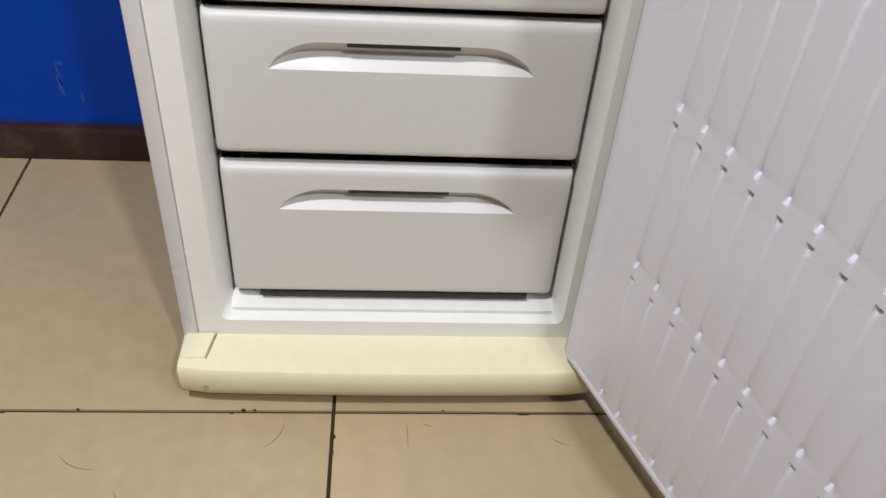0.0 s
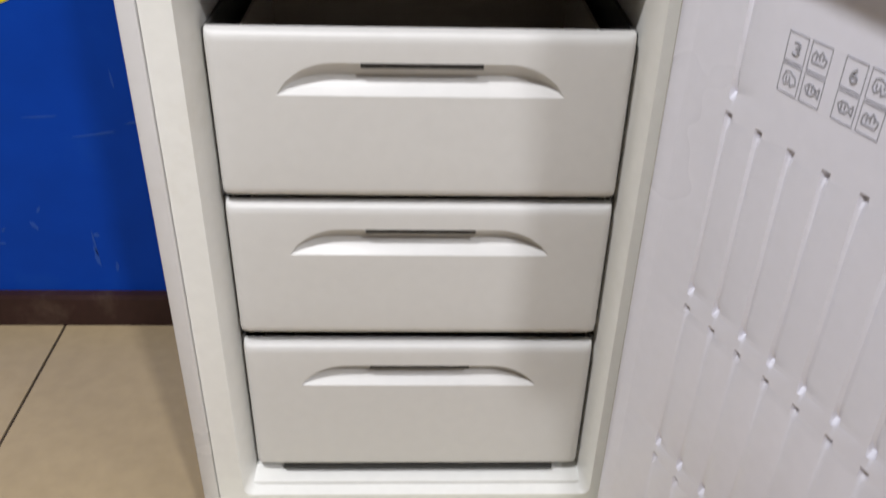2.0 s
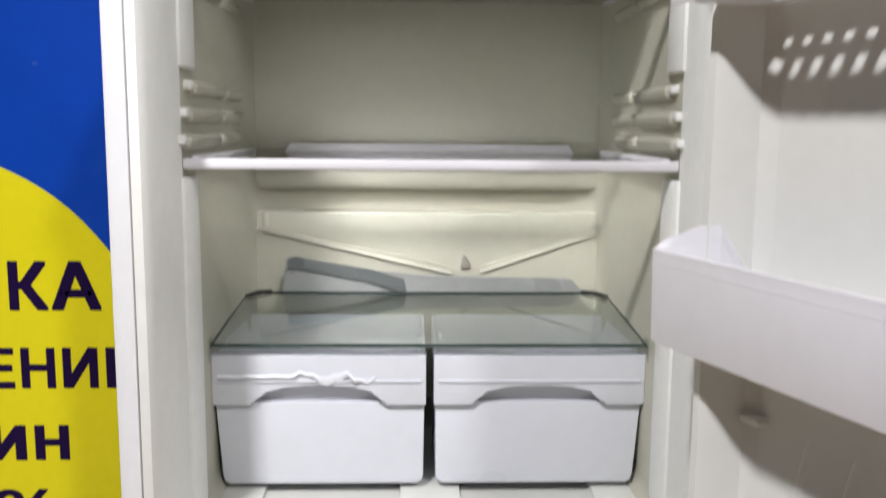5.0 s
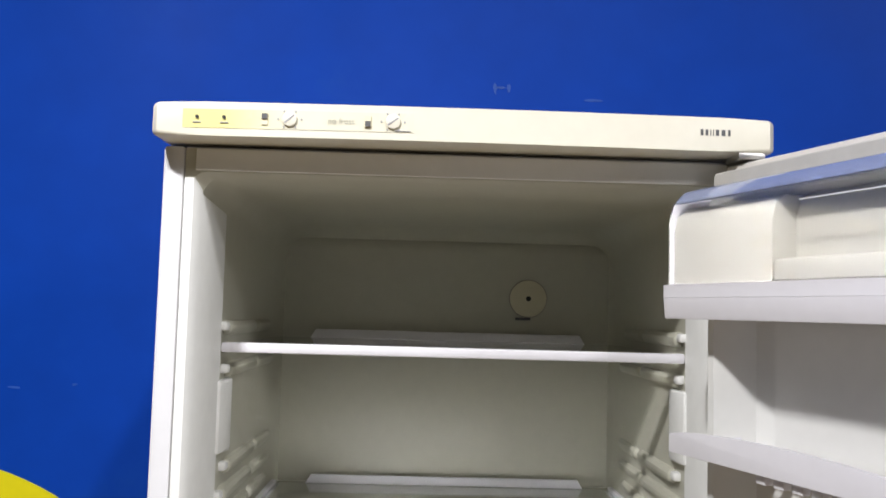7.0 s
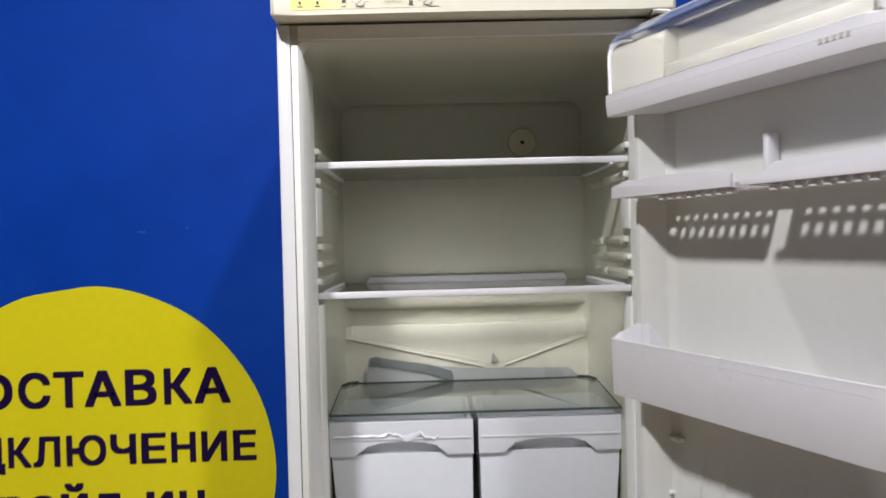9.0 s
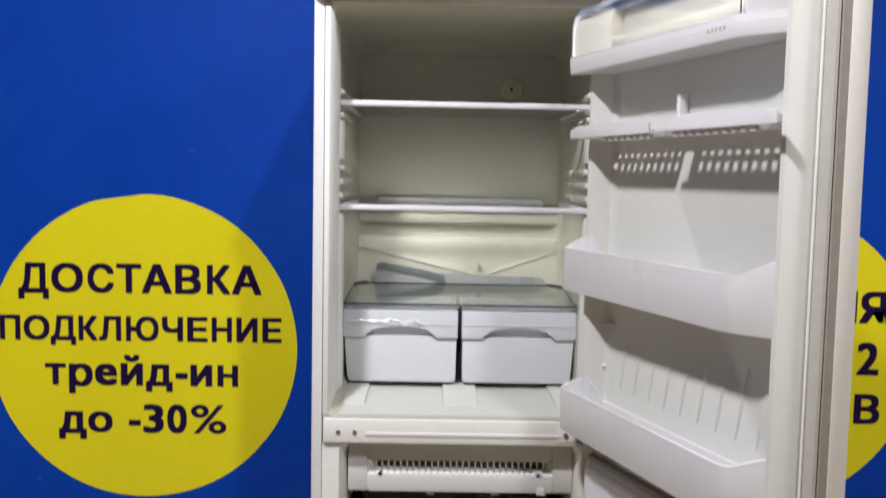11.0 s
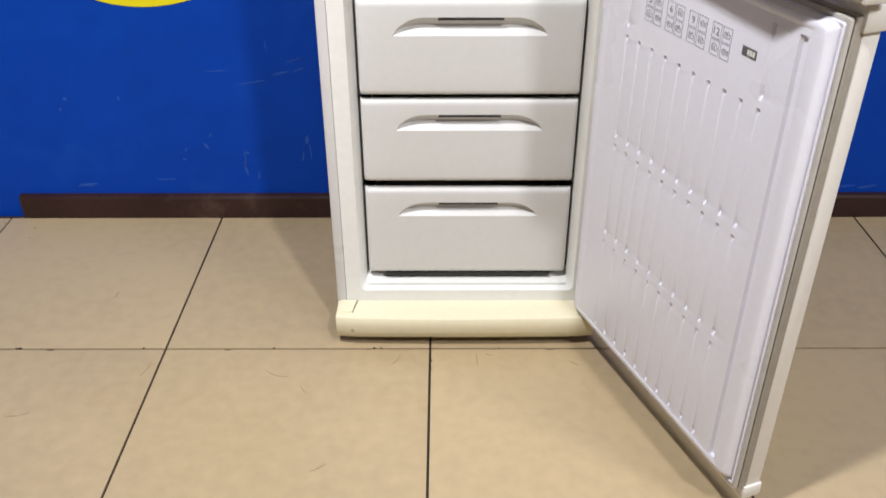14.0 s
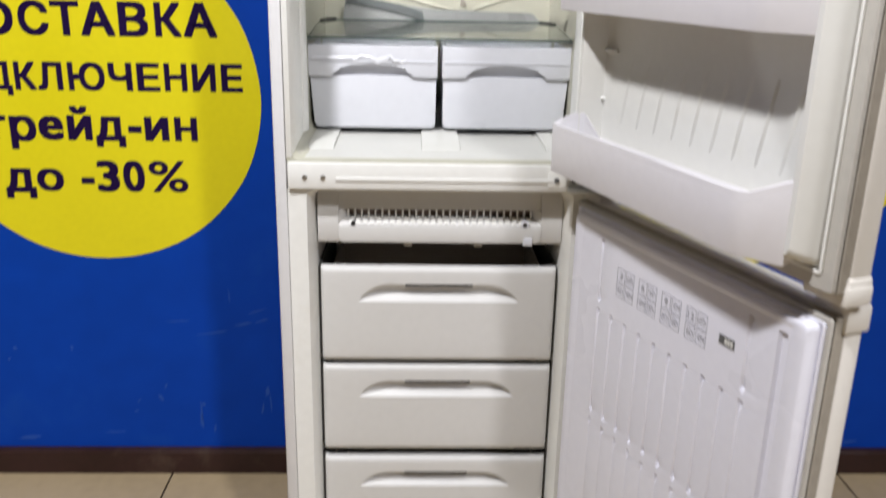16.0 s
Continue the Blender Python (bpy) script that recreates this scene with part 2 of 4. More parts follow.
def cells(xs, zs, depth, back, place, bm=None):
    """A plate over a grid whose cells lie at depth(x, z) (None: a hole), with walls between unlike cells; back: the plate's rear depth or None."""
    bm = bm or bmesh.new()
    nx, nz = len(xs) - 1, len(zs) - 1
    made = {}

    def v(x, z, d):
        key = (round(x, 5), round(z, 5), round(d, 5))
        if key not in made:
            made[key] = bm.verts.new(place(x, z, d))
        return made[key]

    dep = [[depth((xs[i] + xs[i + 1]) / 2, (zs[j] + zs[j + 1]) / 2) for j in range(nz)] for i in range(nx)]

    def get(i, j):
        return dep[i][j] if 0 <= i < nx and 0 <= j < nz else None

    def face(*q):
        q = list(dict.fromkeys(q))
        if len(q) > 2 and not bm.faces.get(q):
            bm.faces.new(q)

    for i in range(nx):
        for j in range(nz):
            d = dep[i][j]
            if d is None:
                continue
            x0, x1, z0, z1 = xs[i], xs[i + 1], zs[j], zs[j + 1]
            face(v(x0, z0, d), v(x1, z0, d), v(x1, z1, d), v(x0, z1, d))
            if back is not None:
                face(v(x0, z0, back), v(x1, z0, back), v(x1, z1, back), v(x0, z1, back))
            for (di, dj), (ax, az, bx, bz) in (((-1, 0), (x0, z0, x0, z1)), ((1, 0), (x1, z0, x1, z1)), ((0, -1), (x0, z0, x1, z0)), ((0, 1), (x0, z1, x1, z1))):
                o = get(i + di, j + dj)
                if o is None:
                    if back is not None:
                        face(v(ax, az, d), v(bx, bz, d), v(bx, bz, back), v(ax, az, back))
                elif o > d + 1e-6:
                    face(v(ax, az, d), v(bx, bz, d), v(bx, bz, o), v(ax, az, o))
    return bm


def lettering(name, text, x0, x1, zb, height, y, parent, mat=INK, bold=0.03, label="", m=None, thick=0.0006):
    """One line of letters facing -y, from x0 to x1, on the baseline zb; height is that of a capital or digit."""

    def outline(body):
        cu = bpy.data.curves.new(name, "FONT")
        cu.body, cu.size, cu.extrude, cu.resolution_u = body, 1.0, 0.01, 4
        tmp = new(name + "_outline", cu)
        src = bpy.data.meshes.new_from_object(tmp.evaluated_get(bpy.context.evaluated_depsgraph_get()))
        bpy.data.objects.remove(tmp)
        co = np.zeros(len(src.vertices) * 3)
        src.vertices.foreach_get("co", co)
        return co.reshape(-1, 3), [tuple(p.vertices) for p in src.polygons]

    shapes = []
    for k, ch in enumerate(text):
        if ch != " ":
            co, faces = outline(ch)
            whole, _ = outline(text[:k + 1])
            co[:, 0] += whole[:, 0].max() - co[:, 0].max()
            shapes.append((co, faces))
    lo = min(co[:, 0].min() for co, _ in shapes) - bold
    hi = max(co[:, 0].max() for co, _ in shapes) + bold
    shifts = [(0, 0)] if not bold else [(-bold, -bold * 0.6), (-bold, bold * 0.6), (bold, -bold * 0.6), (bold, bold * 0.6), (0, 0)]
    for n_, (co, faces) in enumerate(shapes):
        verts, polys = [], []
        for k, (dx, dz) in enumerate(shifts):
            base = len(verts)
            for x, z, e in co:
                verts.append((x0 + (x + dx - lo) / (hi - lo) * (x1 - x0), y - (e / 0.01 * 0.5 + 0.5) * thick - 0.0002 * k - 0.0001 * (n_ % 2), zb + (z + dz) / 0.73 * height))
            polys += [tuple(v + base for v in f) for f in faces]
        me = bpy.data.meshes.new(name)
        me.from_pydata(verts, [], polys)
        me.materials.append(mat)
        ob = new(name, me)
        ob.parent = parent


def letter(ch, x0, x1, z0, z1, y, parent, mat, bold=0.032):
    """One bold letter facing -y that fills the given rectangle of the wall."""
    cu = bpy.data.curves.new("letter", "FONT")
    cu.body, cu.size, cu.extrude, cu.resolution_u = {"е": "e"}.get(ch, ch), 1.0, 0.01, 5
    tmp = new("letter_outline", cu)
    src = bpy.data.meshes.new_from_object(tmp.evaluated_get(bpy.context.evaluated_depsgraph_get()))
    bpy.data.objects.remove(tmp)
    co = np.zeros(len(src.vertices) * 3)
    src.vertices.foreach_get("co", co)
    co = co.reshape(-1, 3)
    a, b = (bold, bold * 0.7) if ch != "-" else (0.0, 0.0)
    lo, hi = co.min(axis=0) - (a, b, 0), co.max(axis=0) + (a, b, 0)
    verts, polys = [], []
    for k, (dx, dz) in enumerate(((-1, -1), (-1, 1), (1, -1), (1, 1), (0, 0), (-1, 0), (1, 0))):
        base = len(verts)
        verts += [(x0 + (x + dx * a - lo[0]) / (hi[0] - lo[0]) * (x1 - x0), y - 0.0006 * (e > 0) - 0.00012 * k, z0 + (z + dz * b - lo[1]) / (hi[1] - lo[1]) * (z1 - z0)) for x, z, e in co]
        polys += [tuple(base + v for v in p.vertices) for p in src.polygons]
    me = bpy.data.meshes.new("letter")
    me.from_pydata(verts, [], polys)
    me.materials.append(mat)
    ob = new("letter", me)
    ob.parent = parent


def line_of_letters(row, base, height, y, parent, slope=0.0, low=(), high=()):
    """Letters as (character, left, right) on one baseline that may rise; low and high: characters that reach below or above it, with how far."""
    for ch, x0, x1 in row:
        zb = base + slope * (x0 - row[0][1])
        z0, z1 = zb - dict(low).get(ch, 0.0), zb + height + dict(high).get(ch, 0.0)
        if ch == "-":
            z0, z1 = zb + height * 0.34, zb + height * 0.61
        if ch == "Ю":
            # an upright, a short bar and a round bowl
            letter("-", x0, x0 + 0.0125, z0, z1, y, parent, INK)
            letter("-", x0 + 0.0125, x0 + 0.03, z0 + 0.026, z1 - 0.027, y, parent, INK)
            letter("О", x0 + 0.0255, x1, z0, z1, y, parent, INK)
            continue
        letter(ch, x0, x1, z0, z1, y, parent, INK, {"%": 0.012, "Н": 0.032 if height > 0.06 else 0.05}.get(ch, 0.032))


# ---- the room ----
WALL_Y = 0.55
floor = part("floor", slab(-4.2, 4.2, -6.7, 0.75, -0.12, -0.004), GROUT, smooth=False)
tagged(floor, "beige glazed floor tiles with thin dark joints", "floor", kind="structure")
wall_n = part("wall_north", slab(-4.2, 4.2, WALL_Y, WALL_Y + 0.2, -0.004, 7.6), BLUE, smooth=False)
tagged(wall_n, "scuffed glossy blue painted wall", "wall", kind="structure")
# unseen walls and ceiling, their colours darkened to cut the bounced light
for nm, b in (("wall_south", (-4.2, 4.2, -6.7, -6.5, -0.004, 7.6)), ("wall_west", (-4.2, -4.0, -6.5, WALL_Y, -0.004, 7.6)), ("wall_east", (4.0, 4.2, -6.5, WALL_Y, -0.004, 7.6))):
    tagged(part(nm, slab(*b), WARM, smooth=False), "unseen room wall, darkened to cut bounced light", "wall", kind="structure")
tagged(part("ceiling", slab(-4.2, 4.2, -6.7, 0.75, 7.6, 7.7), CEIL, smooth=False), "unseen ceiling, darkened to cut bounced light", "ceiling", kind="structure")
skirt_pts = [(WALL_Y - 0.018, 0.0), (WALL_Y - 0.018, 0.062), (WALL_Y - 0.014, 0.07), (WALL_Y, 0.072), (WALL_Y, 0.0)]
skirt = part("baseboard", prism(skirt_pts, -1.272, 3.99), SKIRT, smooth=False)
tagged(skirt, "worn dark brown skirting board along the wall", "baseboard", kind="structure")

# pale scratches and chips in the wall paint
for x, z, w, h, lean in ((-0.612, 0.15, 0.008, 0.05, 8), (-0.578, 0.13, 0.006, 0.022, -5), (-0.487, 0.433, 0.05, 0.006, 12), (-0.44, 0.442, 0.035, 0.005, 20), (-0.715, 0.22, 0.008, 0.02, 30),
                         (-0.782, 0.18, 0.012, 0.005, 5), (-1.098, 0.331, 0.008, 0.008, 0), (-1.07, 0.1, 0.06, 0.01, 3), (-0.447, 0.19, 0.006, 0.03, -8), (1.1, 0.092, 0.06, 0.006, 4), (-0.565, 0.408, 0.07, 0.004, 9),
                         (0.073, 2.043, 0.006, 0.016, 0), (0.096, 2.044, 0.006, 0.016, 0), (0.084, 2.044, 0.016, 0.004, 0), (0.238, 2.027, 0.03, 0.005, 0), (-0.689, 1.529, 0.02, 0.004, 0), (-0.594, 1.536, 0.008, 0.004, 0), (-1.097, 0.656, 0.012, 0.008, 0),
                         (-1.078, 0.362, 0.01, 0.012, 20), (-0.933, 0.362, 0.007, 0.014, 5), (-0.773, 0.211, 0.014, 0.005, 40), (-0.7, 0.253, 0.005, 0.016, -25), (-0.655, 0.44, 0.06, 0.003, 3), (-0.611, 0.18, 0.004, 0.06, 4), (-0.604, 0.2, 0.012, 0.008, 0),
                         (-0.52, 0.51, 0.004, 0.03, 3), (-0.45, 0.469, 0.05, 0.004, 15), (-0.432, 0.24, 0.012, 0.03, -10), (-0.844, 0.117, 0.05, 0.004, 2), (-0.425, 0.2, 0.004, 0.05, 3), (1.16, 0.09, 0.05, 0.008, 8)):
    pts = []
    for k in range(10):
        a = 2 * math.pi * k / 10
        r = 0.5 + 0.35 * noise.noise((x * 40 + k * 1.7, z * 40, k * 0.9))
        px, pz = r * w * math.cos(a), r * h * math.sin(a)
        c, s_ = math.cos(radians(lean)), math.sin(radians(lean))
        pts.append((x + px * c - pz * s_, z + px * s_ + pz * c))
    part("scuff", prism(pts, WALL_Y - 0.0006, WALL_Y + 0.001, "y"), SCUFF, wall_n, smooth=False)

# ---- wall stickers ----


def round_sticker(x, z, r, name, label, flats=()):
    root = thing(name, label, "wall sticker", "round wall stickers")
    pts = []
    for k in range(96):
        a = 2 * math.pi * k / 96
        rr = r * (1 + 0.004 * noise.noise((3 * math.cos(a), 3 * math.sin(a), x)))
        for mid, width, cut in flats:
            off = abs((math.degrees(a) - mid + 180) % 360 - 180)
            if off < width:
                rr = min(rr, r * cut / math.cos(radians(off)))
        pts.append((x + rr * math.cos(a), z + rr * math.sin(a)))
    part("film", prism(pts, WALL_Y - 0.0016, WALL_Y - 0.0002, "y"), YELLOW, root, smooth=False)
    return root


TY = WALL_Y - 0.0018
st = round_sticker(-0.818, 1.013, 0.402, "wall_sticker", "large round yellow sticker with dark violet lettering on the wall", ((98, 12, 0.988),))
line_of_letters((("Д", -1.143, -1.064), ("О", -1.057, -0.975), ("С", -0.963, -0.895), ("Т", -0.888, -0.823), ("А", -0.822, -0.744), ("В", -0.735, -0.668), ("К", -0.652, -0.592), ("А", -0.587, -0.51)),
                1.154, 0.078, TY, st, 0.004, low={"Д": 0.018})
line_of_letters((("П", -1.193, -1.14), ("О", -1.131, -1.064), ("Д", -1.061, -0.995), ("К", -0.988, -0.939), ("Л", -0.935, -0.877), ("Ю", -0.864, -0.779), ("Ч", -0.77, -0.715), ("Е", -0.704, -0.651),
                 ("Н", -0.64, -0.587), ("И", -0.575, -0.52), ("Е", -0.507, -0.457)), 1.0275, 0.066, TY, st, 0.004, low={"Д": 0.013})
line_of_letters((("т", -1.077, -1.023), ("р", -1.015, -0.953), ("е", -0.947, -0.889), ("й", -0.879, -0.821), ("д", -0.813, -0.743), ("-", -0.735, -0.704), ("и", -0.696, -0.639), ("Н", -0.625, -0.571)),
                0.909, 0.058, TY, st, 0.004, low={"р": 0.023, "д": 0.016}, high={"й": 0.024})
line_of_letters((("д", -1.043, -0.97), ("о", -0.966, -0.902), ("-", -0.859, -0.828)), 0.783, 0.056, TY, st, 0.004, low={"д": 0.019})
line_of_letters((("3", -0.821, -0.767), ("0", -0.758, -0.706), ("%", -0.695, -0.602)), 0.783, 0.078, TY, st, 0.004)
st = round_sticker(0.83, 1.013, 0.398, "wall_sticker", "round yellow vinyl sticker half hidden behind the open fridge doors")
line_of_letters((("И", 0.99, 1.06), ("Я", 1.068, 1.14)), 1.109, 0.085, TY, st)
line_of_letters((("2", 1.068, 1.126),), 0.97, 0.088, TY, st)
line_of_letters((("Е", 0.992, 1.052), ("В", 1.067, 1.136)), 0.838, 0.081, TY, st)

# ---- refrigerator: cabinet ----
fridge = thing("refrigerator", "tall white two-door fridge freezer, both doors wide open, yellowed trim", "refrigerator")
for s in (-1, 1):
    x0, x1 = sorted((s * 0.301, s * 0.2795))
    part("side_panel", slab(x0, x1, -0.006, 0.53, 0.05, 1.828, 0.004), ENAMEL, fridge)
part("back_sheet", slab(-0.2793, 0.2793, 0.505, 0.529, 0.05, 1.828), ENAMEL, fridge)
part("roof_sheet", slab(-0.2793, 0.2793, 0.0, 0.5045, 1.812, 1.828), ENAMEL, fridge)
part("base_sheet", slab(-0.2793, 0.2793, 0.005, 0.5045, 0.05, 0.08), ENAMEL, fridge)
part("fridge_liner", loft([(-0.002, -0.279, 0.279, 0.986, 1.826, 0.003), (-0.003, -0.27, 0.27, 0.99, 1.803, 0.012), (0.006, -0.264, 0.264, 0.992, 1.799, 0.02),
                           (0.1, -0.262, 0.262, 0.994, 1.798, 0.03), (0.4, -0.256, 0.256, 1.0, 1.796, 0.035), (0.435, -0.2535, 0.2535, 1.002, 1.792, 0.035), (0.462, -0.248, 0.248, 1.008, 1.781, 0.034), (0.48, -0.238, 0.238, 1.018, 1.765, 0.03), (0.49, -0.222, 0.222, 1.034, 1.742, 0.024), (0.4925, -0.2, 0.2, 1.056, 1.715, 0.02)]), DIMLINER, fridge)
# ring takes the darker tone for shade; side strips and header the lit tone
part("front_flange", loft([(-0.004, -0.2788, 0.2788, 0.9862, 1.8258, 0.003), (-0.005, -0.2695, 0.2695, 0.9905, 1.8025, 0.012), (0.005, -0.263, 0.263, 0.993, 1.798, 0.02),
                           (0.105, -0.261, 0.261, 0.9948, 1.797, 0.03)], cap_last=False), DIMLINER, fridge, "plastic frame round the opening, shade in its colour")
for s in (-1, 1):
    part("side_flange", prism([(s * 0.2786, -0.0052), (s * 0.2692, -0.0062), (s * 0.2625, 0.004), (s * 0.2602, 0.104), (s * 0.264, 0.105), (s * 0.2786, 0.0)], 0.9945, 1.796, "z", bevel=0.0006), FRAME, fridge, "side strip of the opening, lighter as if lit")
part("header_flange", prism([(-0.0064, 1.8252), (-0.0068, 1.8042), (0.003, 1.7995), (0.003, 1.8252)], -0.268, 0.268, bevel=0.0006), FRAME, fridge)
part("freezer_liner", loft([(-0.002, -0.279, 0.279, 0.083, 0.938, 0.003), (-0.003, -0.245, 0.245, 0.113, 0.934, 0.012), (0.008, -0.2405, 0.2405, 0.117, 0.931, 0.018), (0.03, -0.2325, 0.2325, 0.119, 0.929, 0.018),
                            (0.38, -0.2315, 0.2315, 0.122, 0.925, 0.02), (0.4, -0.22, 0.22, 0.14, 0.9, 0.01)]), FRAME, fridge)
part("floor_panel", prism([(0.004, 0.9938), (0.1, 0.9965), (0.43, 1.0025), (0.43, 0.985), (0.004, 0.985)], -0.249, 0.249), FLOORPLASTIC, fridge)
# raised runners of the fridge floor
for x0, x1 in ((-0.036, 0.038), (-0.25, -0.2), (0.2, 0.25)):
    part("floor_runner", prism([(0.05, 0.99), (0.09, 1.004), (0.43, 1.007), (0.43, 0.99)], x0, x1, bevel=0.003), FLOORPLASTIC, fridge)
# shelf supports on both side walls
for s in (-1, 1):
    for z, y0, y1 in ((1.645, 0.12, 0.37), (1.597, 0.13, 0.4), (1.487, 0.14, 0.4), (1.458, 0.12, 0.4), (1.43, 0.11, 0.38)):
        for a, b in ((y0, y0 + 0.15), (y0 + 0.162, y1)):
            rib = [(s * 0.268, z - 0.012), (s * 0.2545, z - 0.008), (s * 0.2515, z - 0.003), (s * 0.2515, z + 0.002), (s * 0.2545, z + 0.006), (s * 0.268, z + 0.009)]
            part("shelf_support", prism(rib, a, b, "y", bevel=0.005, seg=3), DIMLINER, fridge)
        part("support_nose", slab(min(s * 0.266, s * 0.2535), max(s * 0.266, s * 0.2535), y0 - 0.018, y0 - 0.001, z - 0.004, z + 0.006, 0.003), FRAME, fridge)
    for z0, z1 in ((1.505, 1.586), (1.02, 1.392)):
        part("side_rib", prism([(s * 0.268, 0.094), (s * 0.2575, 0.1), (s * 0.2545, 0.108), (s * 0.2535, 0.135), (s * 0.2555, 0.15), (s * 0.268, 0.158)], z0, z1, "z", bevel=0.003), FRAME, fridge)
# raised fields of the back wall with deep channels between them
def back_field(z0, z1, low, high):
    """A field that runs from side to side; low and high: how far its lower and upper edges are rounded back."""
    pts = [(0.4935, z0)] + [(0.46 + low * (1 - math.sin(radians(a))), z0 + low * (1 - math.cos(radians(a)))) for a in (0, 30, 60, 90)] + [(0.46 + high * (1 - math.cos(radians(a))), z1 - high * (1 - math.sin(radians(a)))) for a in (0, 30, 60, 90)] + [(0.4935, z1)]
    part("back_field", prism(pts, -0.2525, 0.2525), DIMLINER, fridge)


back_field(1.409, 1.79, 0.004, 0.03)
back_field(1.354, 1.384, 0.014, 0.006)
back_field(1.04, 1.3225, 0.01, 0.004)
for x in (-0.236, 0.2435):
    part("panel_edge", prism([(x - 0.006, 0.4602), (x - 0.002, 0.4578), (x + 0.002, 0.4578), (x + 0.006, 0.4602)], 1.3, 1.322, "z", bevel=0.001), DIMLINER, fridge)
# gutter on the back wall, its edge falling to the drain
gut = [(-0.252, 1.05), (-0.252, 1.299), (0.0, 1.252), (0.04, 1.238), (0.066, 1.238), (0.1, 1.25), (0.252, 1.298), (0.252, 1.05)]
part("drip_gutter", prism(gut, 0.4555, 0.4598, "y", bevel=0.0015), DIMLINER, fridge)
for (xa, za), (xb, zb_) in (((-0.24, 1.298), (0.035, 1.2345)), ((0.078, 1.2365), (0.246, 1.294))):
    bm = bmesh.new()
    sides = [[bm.verts.new((x, y, z + dz)) for y, dz in ((0.457, -0.006), (0.4525, -0.005), (0.451, -0.003), (0.4525, -0.0005), (0.4598, 0.0035))] for x, z in ((xa, za), (xb, zb_))]
    for k in range(5):
        bm.faces.new((sides[0][k], sides[0][(k + 1) % 5], sides[1][(k + 1) % 5], sides[1][k]))
    for ends in sides:
        bm.faces.new(ends)
    part("gutter_ridge", bm, DIMLINER, fridge)
part("drain_clip", prism([(0.049, 1.241), (0.051, 1.257), (0.054, 1.26), (0.063, 1.247), (0.063, 1.241)], 0.4505, 0.4553, "y", bevel=0.001), GASKETDARK, fridge, "small dark drain clip")
lamp = part("lamp_cover", disc(bmesh.new(), 0.124, 0.4525, 1.692, 0.028, 0.009, 28, bevel=0.0015), LAMPCOVER, fridge, "round cream lamp cover")
# dark ring that puts the shade round the lamp cover into colour
part("shadow_ring", disc(bmesh.new(), 0.124, 0.457, 1.692, 0.0293, 0.005, 28), GASKETDARK, lamp)
part("hole", disc(bmesh.new(), 0.124, 0.451, 1.692, 0.004, 0.002, 12), BLACK, lamp)
bm = bmesh.new()
box(bm, 0.105, 0.128, 0.457, 0.4605, 1.659, 1.663)
part("lamp_tab", bm, DARKGREY, lamp)

# front rail between the compartments
rail = part("front_rail", slab(-0.277, 0.279, -0.012, 0.02, 0.938, 0.987, 0.003), FRAME, fridge)
part("rail_ridge", slab(-0.19, 0.205, -0.0145, -0.0118, 0.954, 0.961, 0.001), FRAME, rail)
for x in (-0.246, -0.213):
    sc = part("screw", disc(bmesh.new(), x, -0.0145, 0.96, 0.0048, 0.003, 14, bevel=0.001), STEEL, rail, "domed steel screw")
part("hinge_plate", slab(0.228, 0.292, -0.05, -0.0125, 0.9435, 0.9475, 0.001), FRAME, fridge, "painted middle hinge plate")
part("hinge_flange", slab(0.194, 0.276, -0.0138, -0.0122, 0.9465, 0.976, 0.0006), FRAME, fridge)
for x in (0.2095, 0.2415):
    part("hinge_screw", disc(bmesh.new(), x, -0.0165, 0.96, 0.005, 0.003, 12), DARKGREY, fridge, "dark hinge screw")

# top cover with its controls
bow = [(-0.303, -0.038)] + [(-0.297 + 0.594 * k / 12, -0.045 - 0.007 * math.sin(math.pi * k / 12)) for k in range(13)] + [(0.303, -0.038), (0.303, 0.53), (-0.303, 0.53)]
cover = part("top_cover", prism(bow, 1.831, 1.864, "z", bevel=0.005, seg=3), COVER, fridge, "yellowed cream plastic top cover")


def face_y(x):
    """The bowed front of the top cover at x."""
    return -0.045 - 0.007 * math.sin(math.pi * (x + 0.297) / 0.594)


def bowed(x0, x1, z0, z1, proud, n=8):
    xs_ = [x0 + (x1 - x0) * k / n for k in range(n + 1)]
    return prism([(x, face_y(x) - proud) for x in xs_] + [(x, face_y(x) + 0.002) for x in reversed(xs_)], z0, z1, "z")


part("control_label", bowed(-0.272, -0.05, 1.8385, 1.8568, 0.0005), LABEL, cover, "yellowed control label", smooth=False)
for x in (-0.258, -0.232):
    y = face_y(x)
    part("indicator", disc(bmesh.new(), x, y - 0.0022, 1.849, 0.0017, 0.002, 10), BLACK, cover)
    part("caption", slab(x - 0.004, x + 0.004, y - 0.0016, y, 1.8434, 1.8442), GREYPRINT, cover)
for x, up in ((-0.193, True), (-0.094, False)):
    y = face_y(x)
    sw = part("switch", slab(x - 0.0032, x + 0.0032, y - 0.0018, y, 1.8425, 1.8535), YELLOWED, cover)
    z0 = 1.848 if up else 1.843
    part("rocker", slab(x - 0.0026, x + 0.0026, y - 0.0032, y - 0.0018, z0, z0 + 0.0052), DARKGREY, sw)
